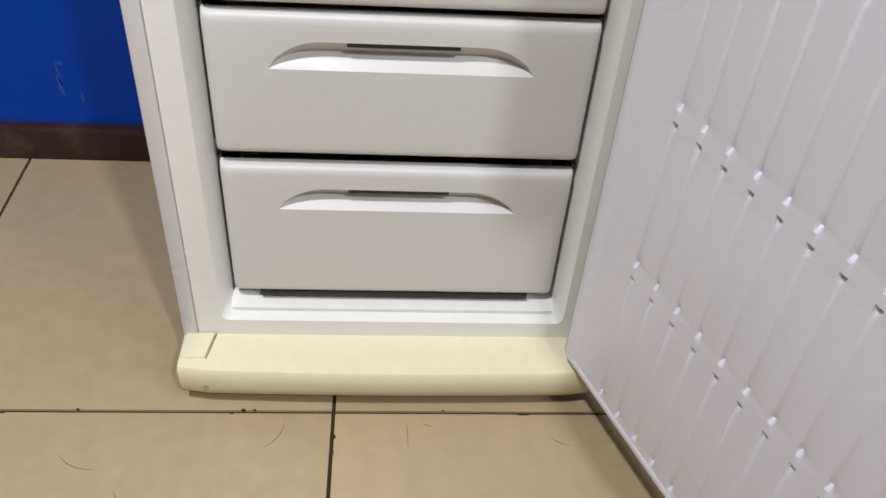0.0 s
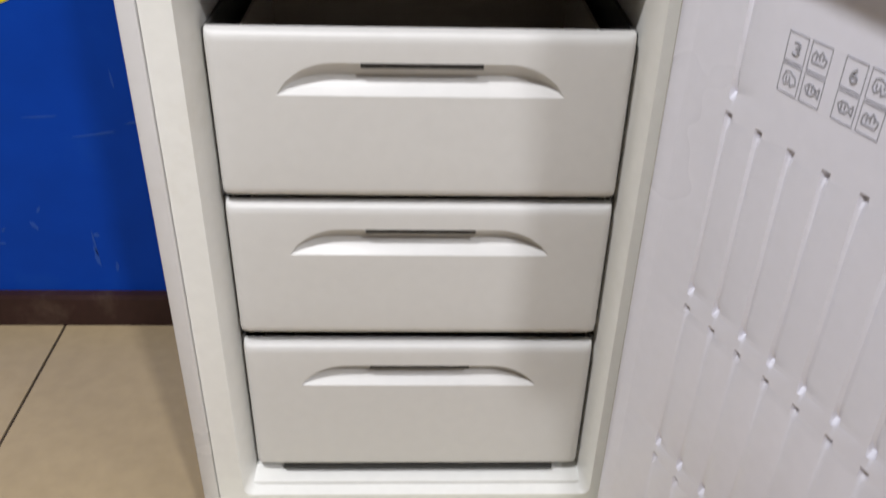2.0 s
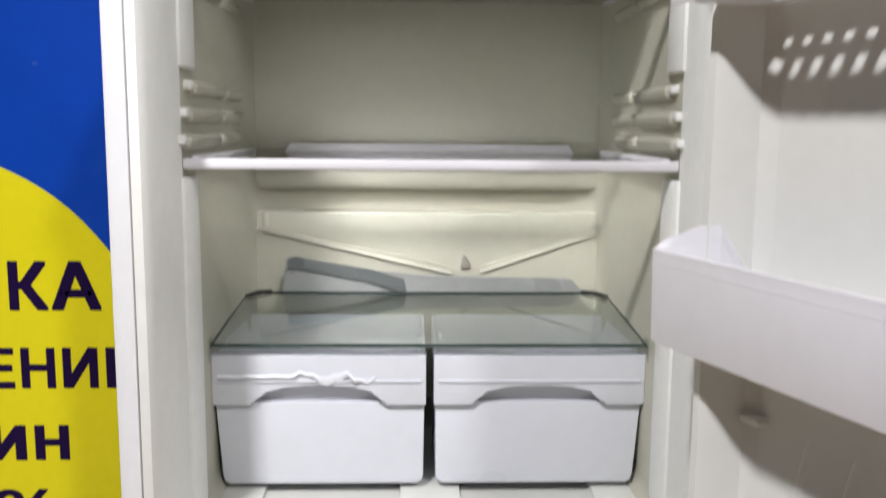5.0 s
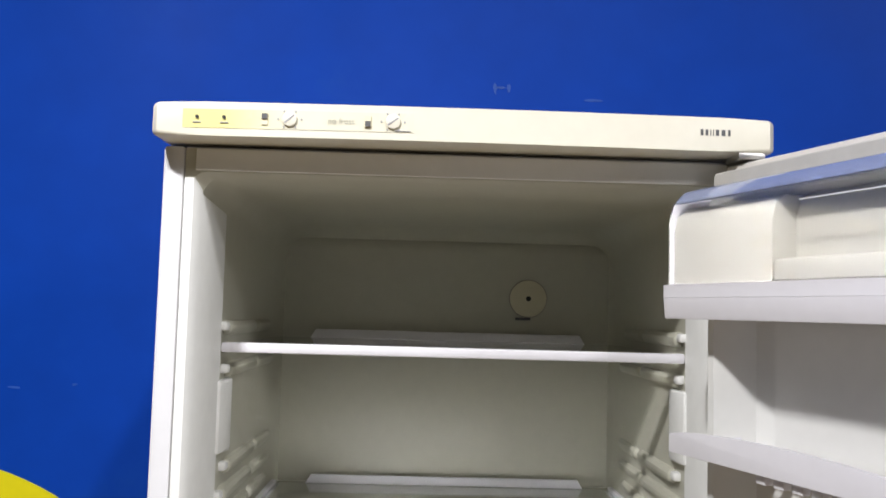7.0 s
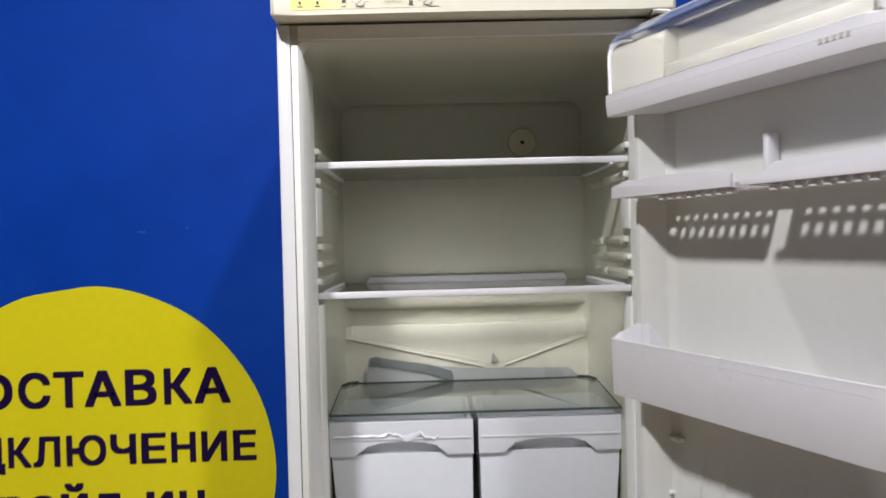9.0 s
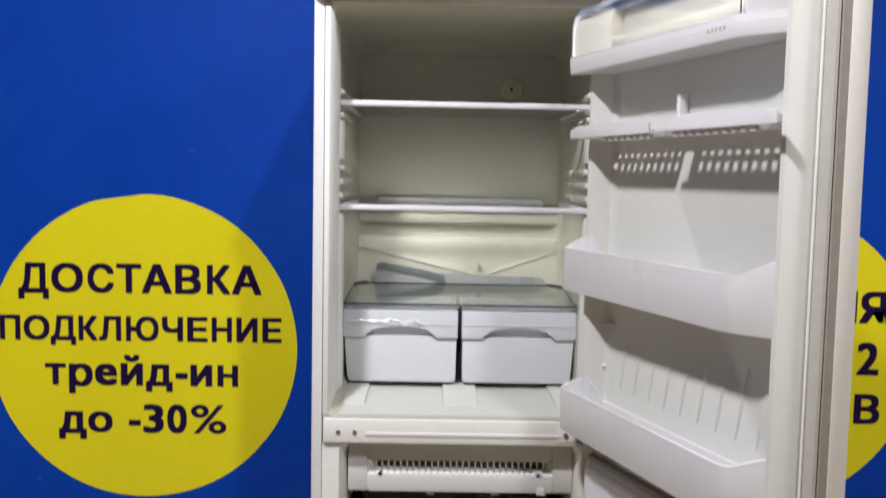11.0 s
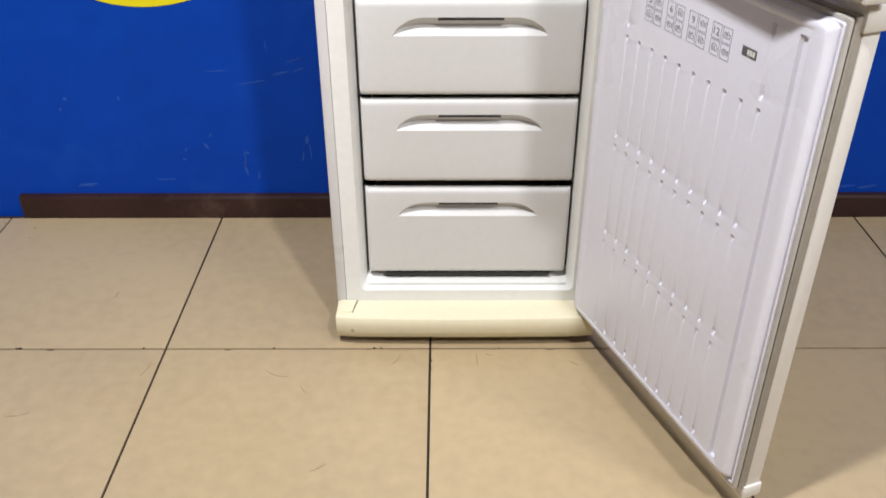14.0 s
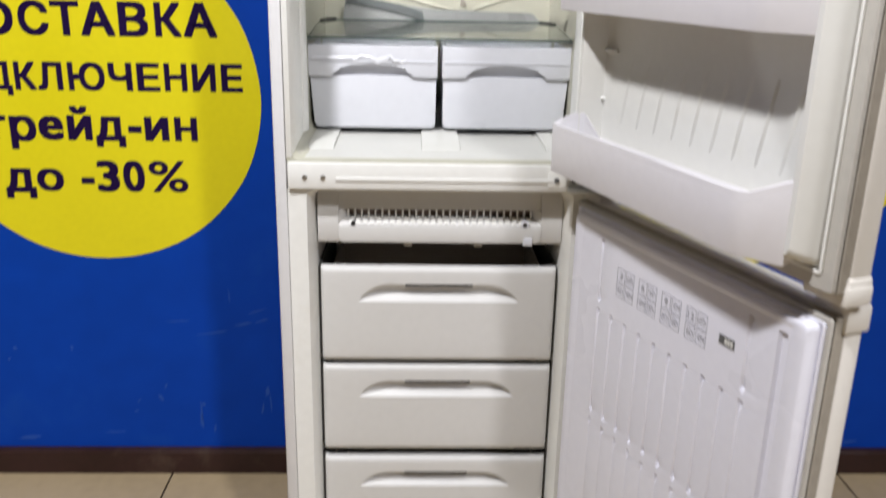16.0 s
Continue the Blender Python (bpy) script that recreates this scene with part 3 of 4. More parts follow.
for x, turn in ((-0.169, 40), (-0.07, 35)):
    y = face_y(x)
    kn = part("knob", disc(bmesh.new(), x, y - 0.0034, 1.8485, 0.0072, 0.004, 24, bevel=0.001), COVER, cover, "small round dial knob")
    a = radians(turn)
    c, s_ = math.cos(a), math.sin(a)
    sl = [(x + p * c - q * s_, 1.8485 + p * s_ + q * c) for p, q in ((-0.006, -0.0006), (0.006, -0.0006), (0.006, 0.0006), (-0.006, 0.0006))]
    part("pointer", prism(sl, y - 0.0039, y - 0.0033, "y"), GREYPRINT, kn)
    for k in range(6):
        b = radians(-60 + k * 60)
        tx = x + 0.0112 * math.cos(b)
        part("tick", disc(bmesh.new(), tx, face_y(tx) - 0.0014, 1.8485 + 0.0088 * math.sin(b), 0.0009, 0.001, 8), GREYPRINT, cover)
lettering("caption_letter", "no frost", -0.132, -0.107, 1.8455, 0.0058, face_y(-0.1195) - 0.0007, cover, PALEPRINT, 0.0)
part("caption", slab(-0.068, -0.053, face_y(-0.06) - 0.0014, face_y(-0.06), 1.8395, 1.8402), GREYPRINT, cover)
for k, (x, w) in enumerate(((0.228, 0.0036), (0.2328, 0.0036), (0.2376, 0.001), (0.2402, 0.001), (0.243, 0.0042), (0.2486, 0.0052), (0.2552, 0.003))):
    part("logo_bar", slab(x, x + w * 0.7, face_y(x + w) - 0.0006, face_y(x) + 0.003, 1.8462, 1.852), DARKGREY, cover)
part("top_hinge", slab(0.266, 0.292, -0.046, -0.008, 1.8245, 1.8305, 0.001), STEEL, fridge)

# plinth
pl = [(0.004, 0.05), (0.004, 0.083), (-0.063, 0.085), (-0.0695, 0.0838), (-0.0725, 0.079), (-0.0725, 0.062), (-0.0695, 0.042), (-0.0635, 0.027), (-0.054, 0.018), (-0.04, 0.016)]
bm = bmesh.new()
bow_rows = []
for k in range(17):
    u = k / 16
    x, b = -0.299 + 0.587 * u, 0.007 * (1 - (2 * u - 1) ** 2)
    inset = 0.004 * (k in (0, 16))
    bow_rows.append([bm.verts.new((x, y - (b if y < -0.03 else 0.0) + (inset if y < -0.05 else 0.0), z + (0.45 * b if z < 0.05 and y < 0.0 else 0.0))) for y, z in pl])
for a, b in zip(bow_rows, bow_rows[1:]):
    for k in range(len(pl)):
        bm.faces.new((a[k], a[(k + 1) % len(pl)], b[(k + 1) % len(pl)], b[k]))
for ends in (bow_rows[0], bow_rows[-1]):
    bm.faces.new(ends)
plinth = part("plinth", bm, YELLOWED, fridge, "yellowed cream kick plinth")
part("plinth_clip", prism([(-0.2955, -0.004), (-0.256, -0.004), (-0.2635, -0.05), (-0.297, -0.051)], 0.0835, 0.0876, "z", bevel=0.0008), YELLOWED, plinth)
part("clip_joint", prism([(-0.2545, -0.004), (-0.2625, -0.052), (-0.2612, -0.052), (-0.2532, -0.004)], 0.0835, 0.0866, "z"), GASKETDARK, plinth, smooth=False)
part("clip_joint", prism([(0.266, -0.002), (0.2672, -0.002), (0.2815, -0.052), (0.28, -0.052)], 0.0835, 0.0866, "z"), GASKETDARK, plinth, smooth=False)
part("plinth_pin", disc(bmesh.new(), -0.262, -0.0728, 0.05, 0.004, 0.003, 10), STEEL, plinth)
for x in (-0.26, 0.26):
    for y in (0.03, 0.48):
        bm = bmesh.new()
        bmesh.ops.create_cone(bm, cap_ends=True, segments=16, radius1=0.02, radius2=0.014, depth=0.05, matrix=Matrix.Translation((x, y, 0.025)))
        part("foot", bm, BLACK, fridge)

# ---- freezer air cover with grille ----
AY = 0.03
end = [(AY - 0.004, 0.905), (AY + 0.012, 0.928), (AY + 0.2, 0.928), (AY + 0.2, 0.826), (AY, 0.826), (AY - 0.004, 0.834)]
air = part("air_cover", prism([(AY - 0.004, 0.834), (AY - 0.004, 0.861), (AY + 0.008, 0.8725), (AY + 0.06, 0.8725), (AY + 0.06, 0.826), (AY, 0.826)], -0.19, 0.192), DRAWER, fridge, "grey-white evaporator cover with a grille")
for x0, x1 in ((-0.229, -0.19), (0.192, 0.231)):
    part("cover_end", prism(end, x0, x1), DRAWER, air)
part("cover_top", prism([(AY + 0.003, 0.8895), (AY + 0.012, 0.928), (AY + 0.06, 0.928), (AY + 0.06, 0.8895)], -0.19, 0.192), DRAWER, air)
part("cover_face", prism([(-0.184, 0.8275), (-0.19, 0.835), (-0.19, 0.859), (0.192, 0.859), (0.192, 0.835), (0.186, 0.8275)], AY - 0.007, AY - 0.0042, "y", bevel=0.001), DRAWER, air)
for s in (-1, 1):
    part("cheek", prism([(s * 0.1905 + 0.001, AY - 0.0035), (s * 0.173 + 0.001, AY + 0.016), (s * 0.1905 + 0.001, AY + 0.016)], 0.8612, 0.8894, "z"), DRAWER, air)
# brown sheet that closes the openings of the grille
part("air_duct_back", slab(-0.1895, 0.1915, AY + 0.022, AY + 0.0265, 0.8727, 0.8893), DUCT, air, "brown sheet behind the grille")
for k in range(28):
    x = -0.1725 + k * 0.0128
    part("grille_bar", prism([(AY + 0.0085, 0.8727), (AY + 0.006, 0.8893), (AY + 0.014, 0.8893), (AY + 0.018, 0.8727)], x - 0.0017, x + 0.0017), DRAWER, air)
    if k < 27:
        part("grille_tooth", prism([(AY - 0.0025, 0.8625), (AY - 0.004, 0.8645), (AY + 0.0055, 0.8738), (AY + 0.0078, 0.8725)], x + 0.0024, x + 0.0104), FRAME, air)
for x in (-0.163, 0.161):
    part("screw_hole", disc(bmesh.new(), x, AY - 0.0076, 0.864, 0.0042, 0.02, 12), BLACK, air)
part("screw_boss", disc(bmesh.new(), 0.161, AY - 0.0073, 0.864, 0.0085, 0.006, 16, bevel=0.001), CRISPER, air)
part("broken_tab", prism([(0.158, 0.8245), (0.1585, 0.837), (0.163, 0.84), (0.175, 0.839), (0.176, 0.8235)], AY - 0.011, AY - 0.0072, "y", bevel=0.0015), CRISPER, air, "broken white plastic tab")
for x in (-0.06, 0.074):
    part("clip", slab(x - 0.008, x + 0.008, AY + 0.005, AY + 0.008, 0.8165, 0.8258, 0.001), GASKET, air)
part("bottom_sill", prism([(0.012, 0.118), (0.012, 0.124), (0.05, 0.137), (0.3, 0.137), (0.3, 0.12)], -0.232, 0.232), FRAME, fridge)
# black strip between the sill and the bottom drawer
part("black_strip", slab(-0.19, 0.192, 0.022, 0.06, 0.1385, 0.1465, 0.001), BLACK, fridge)

# ---- freezer drawers ----


def freezer_drawer(z0, z1, zb, arch, slot, y=0.019):
    root = thing("freezer_drawer", "off-white plastic freezer drawer, closed, with a scooped arched handle", "drawer", "freezer drawers")
    hw, r = 0.2255, 0.012
    half, top = 0.155, arch
    edge = [0, 0.0015, 0.004, 0.008, 0.012]
    xs = sorted({round(-hw + e, 5) for e in edge} | {round(hw - e, 5) for e in edge} | {round(-half + 2 * half * k / 32, 5) for k in range(33)})

    def arch_at(x):
        u = abs(x) / half
        return 0.0 if u >= 1 else top * (1 - ((u - 0.6) / 0.4) ** 2) ** 0.75 if u > 0.6 else top

    def roll(x, z):
        dx, dz = min(hw - abs(x), r), min(z - z0, z1 - z, r)
        off = 0.0
        for dist in (dx, dz):
            q = r - max(dist, 0)
            off += (r - math.sqrt(max(r * r - q * q, 0))) * 0.55
        return off

    bm = bmesh.new()
    cols = []
    low = [z0 + e for e in edge] + [z0 + (zb - z0) * f for f in (0.4, 0.7)] + [zb]
    for x in xs:
        a = arch_at(x)
        zt = zb + a
        pts = [(x, y + roll(x, z), z) for z in low]
        d = 0.017 * min(1, a / (top * 0.9)) if a > 0 else 0.0
        for f, g in ((0.16, 0.4), (0.34, 0.78), (0.5, 1.0), (0.74, 0.72), (0.97, 0.32)):
            pts.append((x, y + d * g + (roll(x, zb) if a == 0 else 0.0), zb + a * f))
        pts.append((x, y + (roll(x, zb) if a == 0 else 0.0), zt))
        pts += [(x, y + roll(x, z), z) for z in [zt + (z1 - 0.012 - zt) * 0.5] + [z1 - e for e in reversed(edge)]]
        cols.append([bm.verts.new(p) for p in pts])
    for a, b in zip(cols, cols[1:]):
        for i in range(len(a) - 1):
            bm.faces.new((a[i], a[i + 1], b[i + 1], b[i]))
    rim = [c[0] for c in cols] + cols[-1][1:] + [c[-1] for c in reversed(cols[:-1])] + cols[0][-2:0:-1]
    back = [bm.verts.new((v.co.x, y + (0.05 if z0 + 0.011 < v.co.z < z1 - 0.011 else 0.02), v.co.z)) for v in rim]
    n = len(rim)
    for i in range(n):
        bm.faces.new((rim[i], rim[(i + 1) % n], back[(i + 1) % n], back[i]))
    bm.faces.new(back)
    bmesh.ops.remove_doubles(bm, verts=bm.verts, dist=1e-6)
    fr = part("front_panel", bm, DRAWER, root)
    if slot:
        part("handle_slot", slab(-0.064, 0.066, y + 0.0015, y + 0.016, zb + top - 0.006, zb + top - 0.0006), BLACK, fr, "dark handle slot")
    bz, tz = z0 + 0.006, z1 - 0.035
    part("tray_floor", slab(-0.2078, 0.2078, y + 0.0505, 0.3695, bz, bz + 0.003), TRAY, root, smooth=False)
    for s in (-1, 1):
        part("tray_side", slab(min(s * 0.212, s * 0.208), max(s * 0.212, s * 0.208), y + 0.0502, 0.3698, bz, tz), TRAY, root, smooth=False)
    part("tray_back", slab(-0.212, 0.212, 0.37, 0.374, bz, tz), TRAY, root, smooth=False)
    return root


freezer_drawer(0.584, 0.7775, 0.708, 0.037, True)
freezer_drawer(0.385, 0.5715, 0.5045, 0.036, True)
freezer_drawer(0.149, 0.3645, 0.2985, 0.034, True)

# dark grey strips that stand for the shade in the gaps beside the drawers
for s in (-1, 1):
    for z0, z1 in ((0.588, 0.772), (0.389, 0.5705), (0.153, 0.3635)):
        part("gap_shade", slab(min(s * 0.2265, s * 0.2312), max(s * 0.2265, s * 0.2312), 0.045, 0.37, z0, z1), DARKGREY, fridge)

# ---- crisper drawers and fridge shelves ----


def crisper(x0, x1, lt, rt):
    root = thing("crisper_drawer", "white plastic vegetable drawer with arched grip under a glass shelf", "drawer", "vegetable drawers")
    w = x1 - x0
    cx = (x0 + x1) / 2
    yf = 0.222
    bm = bmesh.new()
    lo = ring_points(x0 + lt, x1 - rt, yf, 0.43, 0.012)
    hi = ring_points(x0 + 0.001, x1 - 0.001, yf - 0.003, 0.435, 0.012)
    rings = [[bm.verts.new((x, y, z)) for x, y in pts] for pts, z in ((lo, 1.012), (hi, 1.172))]
    lo2 = ring_points(x0 + lt + 0.004, x1 - rt - 0.004, yf + 0.003, 0.427, 0.01)
    hi2 = ring_points(x0 + 0.004, x1 - 0.004, yf, 0.432, 0.01)
    rings += [[bm.verts.new((x, y, z)) for x, y in pts] for pts, z in ((hi2, 1.172), (lo2, 1.015))]
    bot = [bm.verts.new((cx + (v.co.x - cx) * 0.97, 0.325 + (v.co.y - 0.325) * 0.97, 1.0085)) for v in rings[0]]
    n = len(lo)
    for a, b in zip([bot] + rings, rings):
        for i in range(n):
            bm.faces.new((a[i], a[(i + 1) % n], b[(i + 1) % n], b[i]))
    bm.faces.new(rings[-1])
    bm.faces.new(bot)
    part("tray", bm, CRISPER, root)
    out = [(x0, 1.1142), (x0, 1.176), (x1, 1.176), (x1, 1.1142), (x1 - 0.048, 1.1142), (x1 - 0.058, 1.1265), (x1 - 0.068, 1.13)]
    out += [(cx + 0.07 * math.cos(radians(a)), 1.128 + 0.0115 * math.sin(radians(a))) for a in (30, 55, 90, 125, 150)]
    out += [(x0 + 0.066, 1.13), (x0 + 0.056, 1.1265), (x0 + 0.046, 1.1142)]
    fr = part("front_lip", prism(out, yf - 0.0205, yf - 0.004, "y", bevel=0.002), CRISPER, root)
    part("lip_ridge", slab(x0 + 0.006, x1 - 0.006, yf - 0.0225, yf - 0.0195, 1.1425, 1.146, 0.001), CRISPER, fr)
    plate = [(x0 + lt + 0.008, 1.0125), (x1 - rt - 0.008, 1.0125), (x1 - rt - 0.002, 1.0165), (x1 - rt, 1.023), (x1 - 0.002, 1.1162), (x0 + 0.002, 1.1162), (x0 + lt, 1.023), (x0 + lt + 0.002, 1.0165)]
    part("front_plate", prism(plate, yf - 0.0125, yf - 0.0005, "y", bevel=0.002), CRISPER, root)
    return root


crisper(-0.26, -0.0045, 0.009, 0.003)
crisper(0.0045, 0.26, 0.003, 0.009)
tape = thing("tape_strip", "crumpled strip of clear tape stuck on the vegetable drawer", "tape")
bm = bmesh.new()
prev = None
for k in range(24):
    f = k / 23
    loose = max(f - 0.5, 0.0)
    x = -0.252 + 0.186 * f
    z = 1.1505 - 0.006 * loose + (0.0042 * math.sin(25 * loose) + 0.0022 * math.sin(64 * loose)) * (loose > 0) + 0.0006 * math.sin(40 * f)
    yy = 0.1985 - 0.002 * math.sin(31 * f) * (f > 0.5)
    h = 0.0026 + 0.0035 * (0.62 < f < 0.86) * abs(math.cos(13 * f))
    row = [bm.verts.new((x, yy, z - h)), bm.verts.new((x, yy - 0.0015, z)), bm.verts.new((x, yy, z + h)), bm.verts.new((x, yy + 0.002, z))]
    if prev:
        for i in range(4):
            bm.faces.new((prev[i], prev[(i + 1) % 4], row[(i + 1) % 4], row[i]))
    prev = row
part("strip", bm, TAPE, tape)


def glass_shelf(z, sides):
    root = thing("fridge_shelf", "glass fridge shelf with white plastic front trim", "shelf", "fridge shelves")
    p = part("pane", slab(-0.256, 0.256, 0.117, 0.455, z - 0.002, z + 0.002), GLASS, root, "clear greenish glass pane", smooth=False)
    p.visible_shadow = False
    part("front_trim", slab(-0.2605, 0.2605, 0.104, 0.119, z - 0.006, z + 0.0052, 0.0025), BIN, root)
    part("rear_trim", prism([(-0.205, z + 0.002), (-0.197, z + 0.015), (0.202, z + 0.015), (0.21, z + 0.002)], 0.445, 0.452, "y", bevel=0.002), BIN, root)
    for s in (-1, 1):
        part("side_trim", slab(min(s * 0.2555, s * 0.243), max(s * 0.2555, s * 0.243), 0.1195, 0.445, z - 0.005, z - 0.0022, 0.001), BIN, root)
        if sides:
            part("side_rail", slab(min(s * 0.2545, s * 0.2465), max(s * 0.2545, s * 0.2465), 0.1195, 0.44, z + 0.0022, z + 0.0075, 0.0015), BIN, root)
    return root


glass_shelf(1.623, False)
glass_shelf(1.407, True)
lid = thing("glass_shelf", "greenish glass shelf covering the two vegetable drawers", "shelf", "fridge shelves")


def tilted(bm):
    """Raise the rear of the lid's pieces by 85 mm per metre."""
    for v in bm.verts:
        v.co.z += 0.085 * (v.co.y - 0.215)
    return bm


part("pane", tilted(slab(-0.2553, 0.2553, 0.197, 0.415, 1.189, 1.193)), GREENGLASS, lid, smooth=False)
part("front_edge", tilted(slab(-0.2585, 0.261, 0.1945, 0.1968, 1.1892, 1.1928)), GLASSEDGE, lid, "dark green polished glass edge")
part("rear_edge", tilted(slab(-0.2395, 0.2395, 0.4155, 0.419, 1.1885, 1.1945)), GLASSEDGE, lid)
for s in (-1, 1):
    part("side_edge", tilted(prism([(s * 0.2582, 0.197), (s * 0.2582, 0.402), (s * 0.246, 0.4195), (s * 0.24, 0.4195), (s * 0.2556, 0.4), (s * 0.2556, 0.197)], 1.1888, 1.1935, "z")), GLASSEDGE, lid)
    part("corner_clip", tilted(prism([(s * 0.222, 0.4205), (s * 0.222, 0.4145), (s * 0.236, 0.408), (s * 0.2485, 0.39), (s * 0.2555, 0.394), (s * 0.242, 0.417)], 1.1938, 1.1972, "z", bevel=0.001)), BLACK, lid, "black rear corner clip")
    part("divider_post", slab(s * 0.013 - 0.002, s * 0.013 + 0.002, 0.225, 0.26, 1.172, 1.1885), CRISPER, lid)
strip = prism([(-0.212, 1.2085), (-0.206, 1.214), (-0.202, 1.256), (-0.198, 1.261), (-0.188, 1.262), (-0.08, 1.2425), (-0.003, 1.235), (0.198, 1.231), (0.208, 1.229), (0.222, 1.2135), (0.238, 1.2105), (0.24, 1.2085)], 0.4205, 0.4235, "y", bevel=0.0008)
strip = part("rear_strip", strip, FROST, lid, "grey translucent rear strip")
part("dark_band", prism([(-0.2, 1.243), (-0.199, 1.257), (-0.19, 1.2625), (-0.08, 1.244), (-0.034, 1.231), (-0.03, 1.214), (-0.036, 1.209), (-0.084, 1.227), (-0.186, 1.246)], 0.4172, 0.4202, "y", bevel=0.001), DUSK, strip, "smoked grey band")
for s in (-1, 1):
    part("front_hook", prism([(s * 0.2585, 1.186), (s * 0.2585, 1.197), (s * 0.262, 1.199), (s * 0.2632, 1.184), (s * 0.2622, 1.17), (s * 0.26, 1.17)], 0.19, 0.206, "y", bevel=0.0008), CLEAR, lid, "small clear plastic end hook")

# ---- doors ----
HINGE = Vector((0.285, -0.04, 0))


def door_pose(open_deg):
    a = radians(open_deg)
    d = Vector((math.sin(a), -math.cos(a), 0))
    n = Vector((-math.cos(a), -math.sin(a), 0))
    o = HINGE - 0.03 * d - 0.025 * n
    m = Matrix(((d.x, -n.x, 0, o.x), (d.y, -n.y, 0, o.y), (0, 0, 1, 0), (0, 0, 0, 1)))
    return m


UP, LOW = door_pose(19), door_pose(21)

# upper door: local x from the hinge edge, -y from the outer skin inwards
W = 0.614
ud = part("upper_door", slab(0, W, -0.034, 0, 0.965, 1.815, 0.005), DOORSKIN, fridge, "white upper door, wide open", m=UP)
part("bottom_cap", slab(-0.001, W + 0.002, -0.036, 0.002, 0.958, 0.985, 0.004), DOORSKIN, ud)
part("top_cap", slab(-0.001, W + 0.002, -0.037, 0.002, 1.79, 1.822, 0.004), DOORSKIN, ud)
for x0, x1 in ((-0.0015, 0.055), (0.545, W + 0.0035)):
    part("corner_cap", slab(x0, x1, -0.0375, 0.0035, 0.9475, 0.975, 0.004), DOORSKIN, ud)


def gasket(door, x0, x1, z0, z1, far, wide, bead):
    """A rubber seal round the door: a bellows on the skin, dark with recess shade in its colour, a wide pale lip and a
    bead along its inner edge.
    """
    def band(e0, e1, d0, d1, name, mat, parent, label=""):
        r, c = 0.004, 0.0012
        secs = [(d0, x0 + e0, x1 - e0, z0 + e0, z1 - e0, r), (d1 - c, x0 + e0, x1 - e0, z0 + e0, z1 - e0, r), (d1, x0 + e0 + c, x1 - e0 - c, z0 + e0 + c, z1 - e0 - c, r),
                (d1, x0 + e1 - c, x1 - e1 + c, z0 + e1 - c, z1 - e1 + c, r), (d1 - c, x0 + e1, x1 - e1, z0 + e1, z1 - e1, r), (d0, x0 + e1, x1 - e1, z0 + e1, z1 - e1, r)]
        return part(name, loft(secs, -1, False), mat, parent, label)

    root = band(0.0, wide - 0.0005, 0.0325, 0.0475, "gasket", GASKETDARK, door, "grimy grey rubber door gasket, recess shade in its colour")
    band(0.002, wide, 0.0495, far, "gasket_lip", GASKET, root, "pale rubber lip")
    band(wide, wide + 0.004, 0.0495, far + 0.003, "gasket_bead", bead, root)


gasket(ud, 0.003, W - 0.002, 0.964, 1.814, 0.056, 0.0205, FRAME)
# dark sheet that stands for the shade in the recess behind the seal
part("recess_shade", slab(0.008, W - 0.008, -0.048, -0.033, 0.972, 1.808), GASKETDARK, ud, "dark sheet coloured as the shade behind the gasket", smooth=False)
part("door_liner", loft([(0.048, 0.03, W - 0.0275, 0.99, 1.792, 0.01), (0.06, 0.036, W - 0.03, 0.993, 1.789, 0.012), (0.088, 0.044, W - 0.037, 1.0, 1.785, 0.014), (0.094, 0.048, W - 0.041, 1.004, 1.781, 0.014),
                         (0.094, 0.056, W - 0.05, 1.01, 1.777, 0.014), (0.088, 0.061, W - 0.055, 1.014, 1.773, 0.014), (0.058, 0.07, W - 0.066, 1.03, 1.76, 0.02), (0.05, 0.082, W - 0.08, 1.045, 1.75, 0.02)], -1), DOORLINER, ud)
for k in range(9):
    # steep towards the hinge, falling gently to the other side
    bm = bmesh.new()
    rows = [[bm.verts.new((0.13 + 0.047 * k + 0.2 * (z - 1.15) + e, y, z)) for e, y in ((-0.0036, -0.0494), (-0.0024, -0.0498 - 0.0022 * h), (-0.0008, -0.05 - 0.0025 * h), (0.0048, -0.0494))] for z, h in ((1.083, 0.0), (1.09, 0.6), (1.105, 1.0), (1.175, 1.0), (1.193, 0.6), (1.202, 0.0))]
    for a, b in zip(rows, rows[1:]):
        for j in range(4):
            bm.faces.new((a[j], a[(j + 1) % 4], b[(j + 1) % 4], b[j]))
    bm.faces.new(rows[0])
    bm.faces.new(rows[-1])
    bmesh.ops.recalc_face_normals(bm, faces=bm.faces)
    part("liner_rib", bm, DOORLINER, ud)
for x0, x1, z in ((0.07, 0.093, 1.2), (0.066, 0.074, 1.12)):
    part("bin_lug", slab(x0, x1, -0.0635, -0.049, z - 0.0035, z + 0.0035, 0.003), FRAME, ud)

# lower door
WL = 0.6
ld = part("lower_door", slab(0, WL, -0.034, 0, 0.06, 0.932, 0.005), DOORSKIN, fridge, "white lower freezer door, wide open", m=LOW)
part("bottom_cap", slab(-0.001, WL + 0.004, -0.037, 0.002, 0.055, 0.085, 0.004), DOORSKIN, ld)
part("top_cap", slab(-0.001, WL + 0.004, -0.036, 0.002, 0.905, 0.9305, 0.004), DOORSKIN, ld)
for x0, x1 in ((-0.0015, 0.05), (0.55, WL + 0.0055)):
    part("corner_cap", slab(x0, x1, -0.0375, 0.0035, 0.906, 0.942, 0.004), DOORSKIN, ld)
